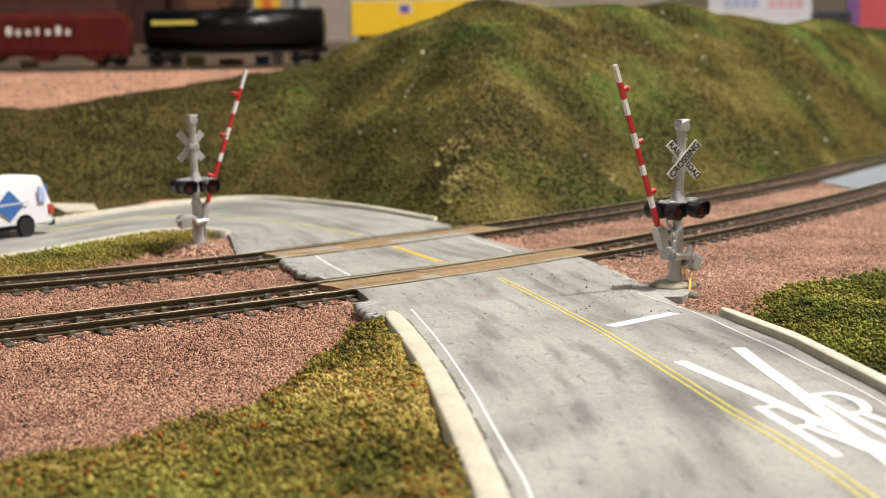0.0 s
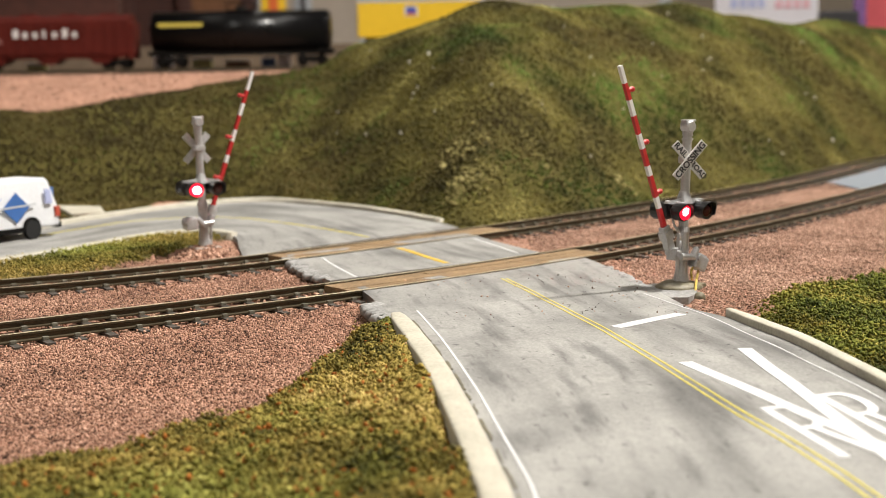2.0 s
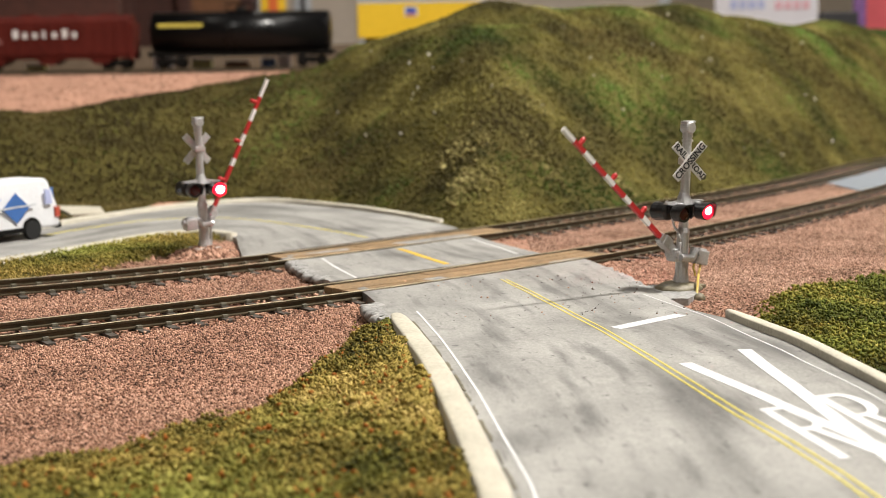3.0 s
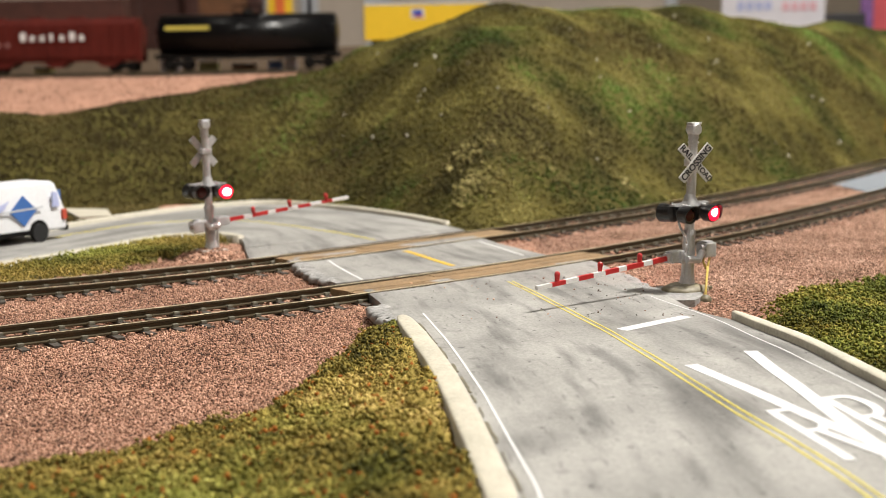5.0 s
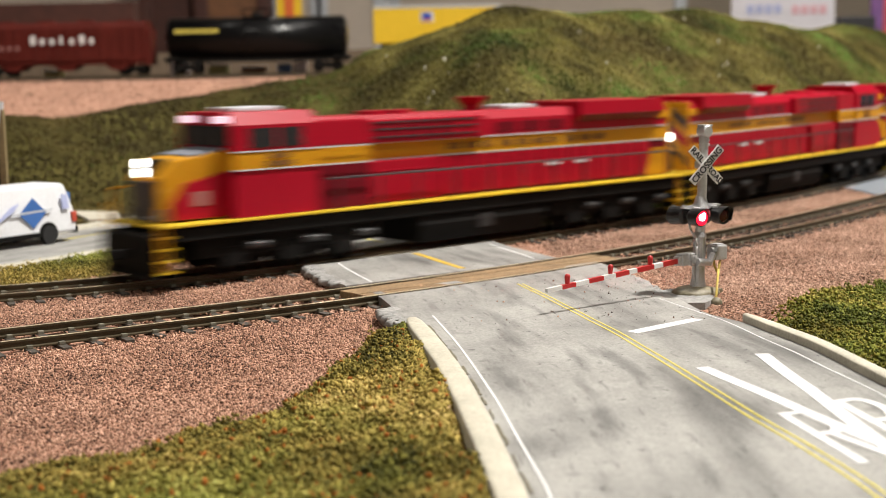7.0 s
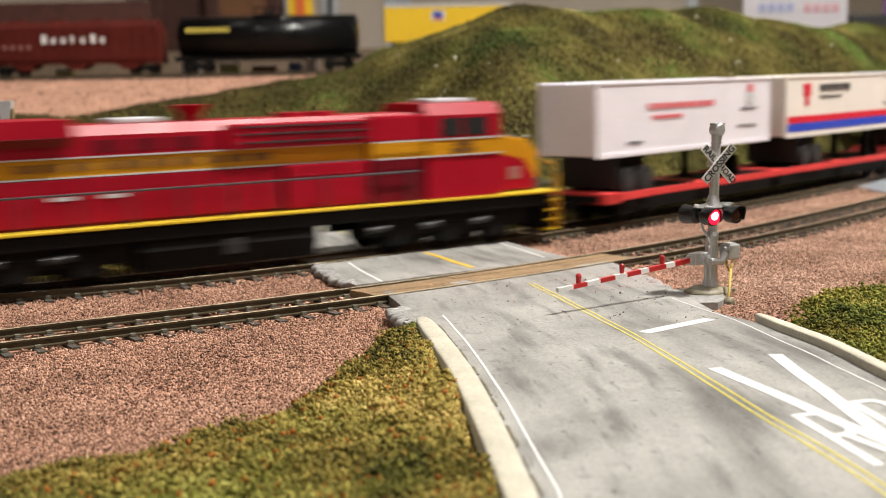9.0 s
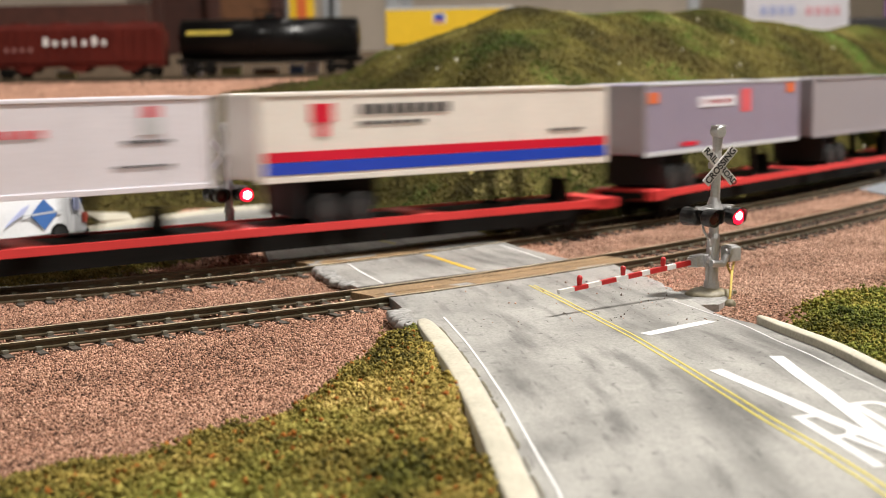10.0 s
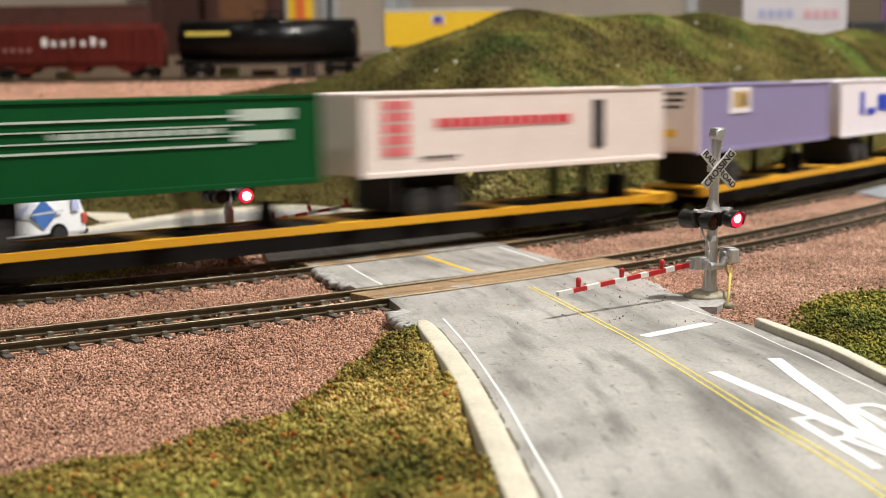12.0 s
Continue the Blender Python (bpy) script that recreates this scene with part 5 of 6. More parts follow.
def flatcar(label, mat):
    """A long spine flatcar, middle at the origin, rail top at z 0."""
    t = thing("flatcar", label, "flatcar", "train")
    # spine coloured black to stand for the shade below the deck
    bm = slab_y(bmesh.new(), [(-158, 9.5), (-150, 7.6), (-118, 4.4), (118, 4.4), (150, 7.6), (158, 9.5), (158, 12.4), (-158, 12.4)], -11, 11)
    part("spine", bm, M_BLACKM, t, "centre spine, black for the shade under the trailers")
    for sy in (-1, 1):
        bm = slab_y(bmesh.new(), [(-158, 9.8), (-124, 10.2), (124, 10.2), (158, 9.8), (158, 12.9), (-158, 12.9)], sy * 14.6 - 0.6, sy * 14.6 + 0.6)
        part("side_sill", bm, mat, t)
    for x in np.linspace(-146, 146, 5):
        part("deck_plate", one_box(x - 5, x + 5, -14.2, 14.2, 11.6, 12.7, 0.2), mat, t)
    for x in (-152, 152):
        part("end_beam", one_box(x - 5, x + 5, -15.2, 15.2, 9.0, 13.4, 0.4), mat, t)
        part("coupler", one_box(x * 1.075 - 6, x * 1.075 + 6, -1.8, 1.8, 7, 10, 0.5), M_BLACKM, t)
    for x in (-128, 128):
        bogie(t, x, 2, 4.8, 20, M_BLACKM)
    for x in (-27, 140):
        part("hitch", slab_y(bmesh.new(), [(x - 3, 12.5), (x + 3, 12.5), (x + 1.5, 21), (x - 1.5, 21)], -4, 4), M_BLACKM, t, "black trailer hitch")
    return t


def trailer(label, mat, end_mat, marks, ribbed=False):
    """A road trailer 141 mm long with its front at -x, standing on z 0 (its tyres)."""
    t = thing("trailer", label, "trailer", "train")
    L, F, W = 70.5, 79.0, 13.6
    body = part("body", box(bmesh.new(), -F, L, -W, W, 12.5, 45.0, 0.5), mat, t)
    part("front_panel", one_box(-F - 0.5, -F + 0.2, -W + 0.7, W - 0.7, 13, 44.4, 0.3), end_mat, body)
    for sy in (-1, 1):
        part("bottom_rail", one_box(-F, L, sy * (W + 0.1) - 0.35, sy * (W + 0.1) + 0.35, 11.6, 13.6, 0.15), M_LGREY if ribbed else mat, body)
        part("top_rail", one_box(-F, L, sy * (W + 0.1) - 0.3, sy * (W + 0.1) + 0.3, 44.0, 45.3, 0.15), M_LGREY if ribbed else mat, body)
        if ribbed:
            for k in range(30):
                z = 14.4 + k * 0.98
                part("rib", one_box(-F + 0.6, L - 0.6, sy * (W + 0.02) - 0.1, sy * (W + 0.02) + 0.1, z, z + 0.6), mat, body)
    for nm, x0, x1, z0, z1, m in marks:
        for sy in (-1, 1):
            a, b = (x0 * 1.06 - 4.4, x1 * 1.06 - 4.4)
            part(nm, one_box(a, b, sy * (W + 0.24) - 0.12, sy * (W + 0.24) + 0.12, z0, z1), m, body)
    if end_mat is not mat and not ribbed:
        for k in range(3):
            part("small_lettering", one_box(-F - 0.8, -F - 0.4, -8 + k, 6 - k, 40.5 - k * 3.2, 41.9 - k * 3.2), M_INK, body, "dark lettering bar on the front")
        part("orange_panel", one_box(-F - 0.8, -F - 0.4, -4, 2, 20, 24), M_TYEL, body, "orange sticker on the front")
    for sy in (-1, 1):
        part("corner_post", one_box(-F - 0.3, -F + 1.4, sy * (W - 0.3) - 0.6, sy * (W - 0.3) + 0.6, 12.2, 45.0, 0.2), end_mat, body)
        part("rear_post", one_box(L - 1.4, L + 0.3, sy * (W - 0.3) - 0.6, sy * (W - 0.3) + 0.6, 12.2, 45.0, 0.2), mat, body)
    for x in (-54, -41):
        for sy in (-10.0, 10.0):
            w = rod(bmesh.new(), (x, sy - 3.2, 5.6), (x, sy + 3.2, 5.6), 5.6, 5.6, 18)
            wo = part("wheel", w, M_TYRE, t)
            part("rim", rod(bmesh.new(), (x, sy - 3.4, 5.6), (x, sy + 3.4, 5.6), 2.8, 2.8, 12), M_RIM, wo)
    part("axle_frame", one_box(-62, -30, -6, 6, 5, 16.6, 0.4), M_BLACKM, t)
    for sy in (-1, 1):
        bm = box(bmesh.new(), 29, 32, sy * 9 - 1.2, sy * 9 + 1.2, 1.2, 16.6, 0.2)
        box(bm, 27, 34, sy * 9 - 2.4, sy * 9 + 2.4, 0.2, 1.6, 0.2)
        part("landing_leg", bm, M_BLACKM, t)
    part("mud_flap", one_box(-64.6, -64, -13.5, 13.5, 3, 16.6), M_TYRE, t)
    # the body sits high over its wheels
    squat = Matrix.Translation((0, 0, 45.6 * MM)) @ Matrix.Diagonal((1, 1, 0.89, 1)) @ Matrix.Translation((0, 0, -45.3 * MM))
    for ob in [body, *body.children]:
        ob.data.transform(squat)
    return t


M_TW = plain("trailer_white", (0.70, 0.68, 0.74))
M_TC = plain("trailer_cream", (0.72, 0.68, 0.63))
M_TL = plain("trailer_silver_lilac", (0.31, 0.28, 0.375), 0.4)
M_TG = plain("trailer_grey", (0.265, 0.25, 0.275), 0.4)
M_TGR = material("trailer_green", (0.003, 0.066, 0.017), 0.5, vary=0.08, grain=900, blot=50, bump=0.03, spec=0.12)
M_TP = plain("trailer_pale", (0.73, 0.66, 0.63))
M_TV = plain("trailer_violet_grey", (0.215, 0.197, 0.36), 0.4)
M_TRED = plain("stripe_red", (0.58, 0.004, 0.03))
M_TBLUE = plain("stripe_blue", (0.008, 0.05, 0.46))
M_TYEL = plain("sign_yellow", (0.72, 0.46, 0.02))
M_TOR = plain("panel_orange", (0.62, 0.13, 0.03))
M_TSIL = plain("light_lettering", (0.45, 0.55, 0.5))


def words(nm, x0, x1, z0, z1, n, m):
    w = (x1 - x0) / n
    return [(nm, x0 + k * w, x0 + k * w + w * 0.72, z0, z1, m) for k in range(n)]


TRAILERS = [
    ("white trailer with small red lettering bars and a dark emblem", M_TW, M_TW, words("red_lettering", -34, 20, 32.2, 35.0, 13, M_PINK) + words("red_lettering", -31, -7, 27.6, 29.4, 8, M_PINK)
     + [("dark_emblem", 48, 55, 32, 38, M_LGREY), ("red_emblem", 49, 54, 38, 42, M_PINK)] + words("small_lettering", 43, 58, 29.0, 30.2, 4, M_INK) + words("small_lettering", 40, 58, 20.5, 21.4, 5, M_INK) + words("small_lettering", -49, -38, 17, 18.2, 3, M_INK), False),
    ("cream trailer with red and blue stripes along its foot", M_TC, M_TC, [("red_stripe", -69, 70, 19.4, 23.2, M_TRED), ("blue_stripe", -69, 70, 14.6, 19.2, M_TBLUE), ("red_emblem", -52, -44, 34, 41, M_TRED), ("red_emblem", -50, -46, 28.5, 34, M_TRED)]
     + words("dark_lettering", -34, 2, 36.4, 40.4, 9, M_INK) + words("dark_lettering", -34, -8, 32.4, 33.8, 7, M_INK) + words("small_lettering", 44, 60, 26.5, 27.6, 4, M_INK), False),
    ("ribbed silver lilac trailer with red emblem and orange corner panels", M_TL, M_TG, [("white_plate", -27, 6, 33, 38, M_TW), ("red_emblem", 11, 21, 29.5, 41, M_PINK), ("orange_panel", 57, 65, 38, 43.5, M_TOR), ("orange_panel", -68, -60, 36, 41, M_TOR)]
     + words("red_lettering", -25, 4, 34.4, 36.6, 9, M_TRED) + [("red_plate", -42, -28, 15, 17, M_TRED)], True),
    ("smooth grey trailer with a yellow and black emblem", M_TG, M_TG, [("yellow_sign", 31, 52, 39.0, 43.2, M_TYEL), ("yellow_sign", 31, 43, 31.5, 38.6, M_TYEL), ("dark_emblem", 44, 54, 29.5, 38.6, M_INK), ("white_plate", 46, 52, 33, 36, M_TW)]
     + words("small_lettering", 31, 41, 27.2, 28.4, 3, M_INK), False),
    ("dark green trailer with pale speed lines and lettering", M_TGR, M_TGR, [("pale_line", -48, 44, 37.6, 38.4, M_TSIL), ("pale_line", -48, 44, 27.2, 28.0, M_TSIL), ("pale_line", -48, 44, 34.4, 34.9, M_TSIL), ("pale_line", -48, 44, 30.6, 31.1, M_TSIL), ("pale_emblem", 40, 60, 36.2, 40.4, M_TSIL), ("pale_emblem", 40, 58, 28.6, 32.6, M_TSIL)]
     + words("pale_lettering", -18, 36, 31.9, 33.8, 12, M_TSIL) + words("small_lettering", -48, -38, 18, 19.6, 3, M_TSIL), False),
    ("pale trailer with red lettering bars and a black column", M_TP, M_TP, words("red_lettering", -40, 23, 30.5, 34.4, 14, M_TRED) + [("red_column", -62, -58, 20 + k * 4.6, 23.4 + k * 4.6, M_TRED) for k in range(5)] + [("red_column", -56, -52, 20 + k * 4.6, 23.4 + k * 4.6, M_TRED) for k in range(5)]
     + [("dark_column", 33, 39, 19, 40, M_INK)] + words("small_lettering", -46, -30, 18.2, 19.4, 4, M_INK), False),
    ("violet grey trailer with a small yellow and black sign", M_TV, M_TP, [("yellow_sign", -38, -22, 33, 41.5, M_TYEL), ("white_plate", -41, -20, 30.5, 43.5, M_TW), ("dark_emblem", -29, -23, 34, 40, M_INK)], False),
    ("white trailer with large blue lettering shapes", M_TW, M_TW, [("blue_shape", -44, -38, 24, 38, M_TBLUE), ("blue_shape", -34, -22, 24, 28, M_TBLUE), ("blue_shape", -18, 30, 26, 36, M_TBLUE)], False),
]

# position of each wagon's middle behind the nose of the first locomotive
FLAT0, FLAT_PITCH = 945.5, 339.97
LOCOS = [locomotive("red and yellow diesel locomotive leading the train", 1.035, True)]
LOCOS.append(locomotive("red and yellow diesel locomotive running cab backwards", 1.0, False))
LOCOS.append(copy_thing(LOCOS[1], pose(0, 0, 0)))
FLATS = []
for k, (m, lb) in enumerate(((M_FLATRED, "red spine flatcar carrying two road trailers"), (M_FLATRED, "red spine flatcar carrying two road trailers"), (M_FLATYEL, "yellow spine flatcar carrying two road trailers"), (M_FLATYEL, "yellow spine flatcar carrying two road trailers"))):
    FLATS.append(flatcar(lb, m) if k in (0, 2) else copy_thing(FLATS[k - 1], pose(0, 0, 0)))
BOXES = [trailer(lb, m, em, marks, rib) for lb, m, em, marks, rib in TRAILERS]


# ---- van, pole and the upper shelf ----
def van():
    t = thing("delivery_van", "white delivery van with a blue diamond emblem", "van", "", -181.0, 521, -1.1, 57)
    # side profile, nose towards -x
    prof = [(-47, 4.2), (-47, 11), (-45, 13.5), (-37, 15.8), (-30, 24.0), (-26, 25.6), (30.5, 26.0), (32.4, 24.5), (36.4, 12), (36.4, 4.2)]
    bm = slab_y(bmesh.new(), prof, -11.2, 11.2)
    for v in bm.verts:
        if v.co.x > 25:
            v.co.y *= 0.9 if v.co.z > 20 else 0.97
        if v.co.z > 20:
            v.co.y *= 0.9
    bmesh.ops.bevel(bm, geom=[e for e in bm.edges], offset=1.5, segments=3, profile=0.6, affect="EDGES")
    body = part("body", bm, plain("van_white", (0.72, 0.73, 0.76), 0.35), t, "white van body", True)
    for sy in (-1, 1):
        part("side_window", slab_y(bmesh.new(), [(-35.5, 16.2), (-29.8, 23.2), (-24, 23.6), (-24, 16.2)], sy * 11.2 - 0.2, sy * 11.2 + 0.2), M_GLASS, body)
        part("emblem", slab_y(bmesh.new(), [(5.2, 14.2), (12.4, 20.8), (19.6, 14.2), (12.4, 7.6)], sy * 11.25 - 0.2, sy * 11.25 + 0.2), M_VBLUE, body, "blue diamond emblem")
        part("emblem_band", slab_y(bmesh.new(), [(1, 13.9), (23, 14.7), (23, 15.5), (1, 14.7)], sy * 11.3 - 0.22, sy * 11.3 + 0.22), M_LGREY, body)
        part("emblem_flash", slab_y(bmesh.new(), [(-8, 10.5), (2, 15.5), (5, 19), (1, 17.6), (-6, 12.4)], sy * 11.28 - 0.22, sy * 11.28 + 0.22), M_FADEB, body, "pale blue emblem stroke")
        part("sill", one_box(-34, 21, sy * 11.0 - 0.4, sy * 11.0 + 0.4, 3.4, 5.6, 0.2), M_BLACKM, body)
        part("tail_lamp", one_box(33.8, 36.4, sy * 10.6 - 0.7, sy * 10.6 + 0.7, 8.5, 13, 0.3), M_TAIL, body, "orange red tail lamp")
        part("pillar_window", slab_y(bmesh.new(), [(28.6, 14.6), (32.4, 14.6), (31.2, 20.8), (28.6, 21.2)], sy * 10.9 - 0.35, sy * 10.9 + 0.35), M_FADEB, body, "pale blue rear pillar print")
        part("wheel_arch", rod(bmesh.new(), (20.5, sy * 11.0 - 0.3, 4.6), (20.5, sy * 11.0 + 0.25, 4.6), 5.0, 5.0, 22), M_BLACKM, body, "black wheel arch")
        for x in (-34.5, 20.5):
            w = part("wheel", rod(bmesh.new(), (x, sy * 10.6 - 1.6, 4.1), (x, sy * 10.6 + 1.0, 4.1), 4.1, 4.1, 20), M_TYRE, t)
            part("rim", rod(bmesh.new(), (x, sy * 10.6 - 1.2, 4.1), (x, sy * 10.6 + 1.25, 4.1), 2.3, 2.3, 14), M_LGREY, w, "pale grey hub")
    for y in (-5.2, 5.2):
        part("rear_window", one_box(33.4, 35.0, y - 3.9, y + 3.9, 16.5, 21.5, 0.2), M_VBLUE, body)
    part("bumper", one_box(35.2, 37.4, -10.6, 10.6, 3.6, 6.2, 0.4), M_BLACKM, t)
    return t


van().scale = (0.9, 0.9, 0.9)


def pole():
    t = thing("wooden_pole", "tall tan wooden pole of two boards with dark top", "pole", "", -190.5, 560, -4)
    wood = material("tan_pole_wood", (0.19, 0.14, 0.065), 0.7, vary=0.3, grain=700, blot=60)
    for x in (-2.0, 2.0):
        part("board", one_box(x - 1.3, x + 1.3, -1.4, 1.4, 0, 55, 0.3), wood, t)
    # black strip put in as the shade between the two boards
    part("core", one_box(-0.75, 0.75, -0.8, 0.8, 0, 55.5, 0.2), M_BLACKM, t, "black strip standing for the shaded gap")
    bm = slab_y(bmesh.new(), [(-1.4, 48), (1.4, 48), (3.0, 58), (-3.0, 58)], -1.6, 1.6)
    part("cap", bm, M_LGREY, t, "dull grey cap")


pole()

SHELF_Y, SHELF_Z = 1385, 65.0
tagged(link("shelf_track", box(bmesh.new(), -700, 60, SHELF_Y - 15, SHELF_Y + 15, SHELF_Z - 6, SHELF_Z - 3.2), M_TIE), "dark sleepers of the upper shelf track", "track bed", kind="structure")
for o in (-8.75, 8.75):
    tagged(link("shelf_rail", box(bmesh.new(), -700, 60, SHELF_Y + o - 0.6, SHELF_Y + o + 0.6, SHELF_Z - 3.2, SHELF_Z), M_RAIL), "rail of the upper shelf track", "rail", kind="structure")


def hopper(x):
    t = thing("hopper_wagon", "oxide red ribbed covered hopper wagon with pale lettering", "hopper wagon", "", x, SHELF_Y, SHELF_Z)
    bm = slab_x(bmesh.new(), [(-14.5, 14), (-14.5, 44), (-12, 49), (12, 49), (14.5, 44), (14.5, 14)], -82, 82)
    body = part("body", bm, M_BACKRED, t)
    for k in range(16):
        xx = -80 + k * 10.6
        for sy in (-1, 1):
            part("rib", one_box(xx - 0.7, xx + 0.7, sy * 14.9 - 0.6, sy * 14.9 + 0.6, 13, 44), M_BACKRED, body)
    for xx in (-52, 0, 52):
        part("hopper_bay", slab_y(bmesh.new(), [(xx - 20, 14.2), (xx + 20, 14.2), (xx + 5, 4.8), (xx - 5, 4.8)], -12, 12), M_BACKRED, t)
    for xx in (-60, -20, 20, 60):
        part("roof_hatch", one_box(xx - 8, xx + 8, -6, 6, 48.7, 51, 0.6), M_BACKRED, body)
    for sx in (-1, 1):
        part("end_frame", one_box(sx * 84 - 2, sx * 84 + 2, -14, 14, 9, 42, 0.5), M_BACKRED, t)
    part("sill", one_box(-86, 86, -13, 13, 10, 13.8, 0.4), M_BACKRED, t)
    # pale lettering shapes of the owner's name
    for k, (w, h) in enumerate(((5.5, 7), (4.5, 4.5), (4.5, 4.5), (3, 6), (4.5, 4.5), (5.2, 7), (4.5, 4.5))):
        x0 = -33 + k * 9.8
        part("lettering_shape", one_box(x0, x0 + w, -15.9, -15.5, 29.0, 29.0 + h * 1.15, 0.1), M_GATEWHITE, body)
    for k in range(4):
        part("lettering_shape", one_box(-72 + k * 8, -68 + k * 8, -15.9, -15.5, 24, 28, 0.1), M_EMB, body)
    for xx in (-66, 66):
        bogie(t, xx, 2, 4.8, 19, M_BLACKM)
    return t


def tank(x):
    t = thing("tank_wagon", "glossy black tank wagon with a yellow band", "tank wagon", "", x, SHELF_Y, SHELF_Z)
    bm = bmesh.new()
    bmesh.ops.create_cone(bm, cap_ends=True, segments=32, radius1=17, radius2=17, depth=172, matrix=Matrix.Translation((0, 0, 29.5)) @ Matrix.Rotation(math.pi / 2, 4, "Y"))
    for sx in (-1, 1):
        ball(bm, (sx * 86, 0, 29.5), 17, 24, 12, 0.28, 1, 1)
    body = part("barrel", bm, M_TANK, t, "glossy black barrel", True)
    bm = rod(bmesh.new(), (0, 0, 45), (0, 0, 50.5), 6, 5.5, 16)
    part("dome", bm, M_BLACK, body)
    bm = box(bmesh.new(), -14, 14, -8, 8, 46.4, 47.2)
    for sx in (-13.5, 13.5):
        for sy in (-7.5, 7.5):
            rod(bm, (sx, sy, 47), (sx, sy, 53), 0.5, 0.5, 6)
    for sy in (-7.5, 7.5):
        rod(bm, (-13.5, sy, 53), (13.5, sy, 53), 0.5, 0.5, 6)
    part("platform", bm, M_BLACKM, body)
    part("yellow_band", one_box(-80, -36, -16.6, -15.0, 33.5, 36.6, 0.2), M_YELLOW, body, "worn yellow lettering band")
    part("sill", one_box(-92, 92, -8, 8, 9.5, 13.5, 0.4), M_BLACKM, t)
    for sx in (-1, 1):
        part("end_platform", one_box(sx * 84 - 8, sx * 84 + 8, -14.5, 14.5, 11, 13.8, 0.3), M_BLACKM, t)
    for xx in (-70, 70):
        bogie(t, xx, 2, 4.8, 19, M_BLACKM)
    return t


hopper(-395).scale = (1, 1.05, 1.08)
tank(-204).scale = (1, 1.12, 1.19)
hopper_b = thing("box_wagon", "yellow box wagon with a small blue shield", "box wagon", "", -30, 1700, 90)
bb = part("body", one_box(-77, 77, -15, 15, 8, 50.5, 0.6), M_YBOX, hopper_b)
part("roof", slab_x(bmesh.new(), [(-15.4, 50), (-15.4, 51), (0, 53), (15.4, 51), (15.4, 50)], -77.5, 77.5), M_LGREY, hopper_b, "pale roof")
part("shield", one_box(-20, -4, -15.6, -14.9, 33, 45, 0.4), M_GATEWHITE, bb, "white shield border")
part("shield_field", one_box(-18, -6, -15.9, -15.3, 37, 44, 0.4), M_BLUE, bb, "blue shield field")
part("shield_field", one_box(-18, -6, -15.9, -15.3, 34, 36.6, 0.4), M_RED, bb, "red shield field")
for xx in (-55, 55):
    bogie(hopper_b, xx, 2, 4.8, 19, M_BLACKM)
back_hopper = thing("box_wagon", "dark red box wagon standing on the rear bench", "box wagon", "", -620, 1740, 90)
part("body", one_box(-150, 212, -15, 15, 8, 66, 0.6), M_DARKWOOD, back_hopper)
for xx in (-120, 130):
    bogie(back_hopper, xx, 2, 4.8, 19, M_BLACKM)

M_PALEG = plain("pale_green_card", (0.42, 0.45, 0.2))
for cx, cw, ch, m, lb in ((-290, 9, 26, M_TW, "small white model hut behind the wagons"), (-250, 10, 13, M_PALEG, "pale green model crate behind the track"), (-214, 12, 11, M_WOOD, "brown model crate behind the track"),
                          (-182, 7, 13, M_VBLUE, "blue model crate behind the track"), (-166, 6, 14, M_TW, "white model crate behind the track"), (-420, 9, 10, M_PALEG, "pale green model crate behind the track")):
    t = thing("model_crate", lb, "crate", "crates", cx, 1418, float(height(np.array([cx * 1.0]), np.array([1418.0]))[0]))
    part("box", one_box(-cw, cw, -6, 6, -1, ch, 0.5), m, t)
    part("lid", one_box(-cw - 0.6, cw + 0.6, -6.6, 6.6, ch, ch + 1.4, 0.4), M_LGREY, t, "pale lid")

# ---- hall ----
tagged(link("layout_table", one_box(-2700, 5200, -500, 1445, -1000, -10.5), M_TABLE), "brown layout table top under the scenery", "table", kind="structure")
tagged(link("rear_bench", one_box(-2700, 5200, 1600, 2050, -1000, 90), M_TABLE), "rear bench carrying parked wagons", "bench", kind="structure")
tagged(link("floor", one_box(-5200, 5400, -4200, 5400, -1100, -1000), M_FLOOR), "plain grey hall floor", "floor", kind="structure")
tagged(link("wall_north", one_box(-5200, 5400, 5300, 5400, -1000, 3600), M_BEIGE), "beige hall wall behind the layout", "wall", kind="structure")
tagged(link("wall_south", one_box(-5200, 5400, -4200, -4100, -1000, 3600), M_BEIGE), "beige hall wall", "wall", kind="structure")
tagged(link("wall_west", one_box(-5200, -5100, -4100, 5300, -1000, 3600), M_BEIGE), "beige hall wall", "wall", kind="structure")
tagged(link("wall_east", one_box(5300, 5400, -4100, 5300, -1000, 3600), M_BEIGE), "beige hall wall", "wall", kind="structure")
tagged(link("ceiling", one_box(-5200, 5400, -4200, 5400, 3600, 3700), M_GATEWHITE), "white hall ceiling", "ceiling", kind="structure")
M_LAMPDISC = glow("lit_lamp_disc", (1.0, 0.93, 0.82), 14.0)
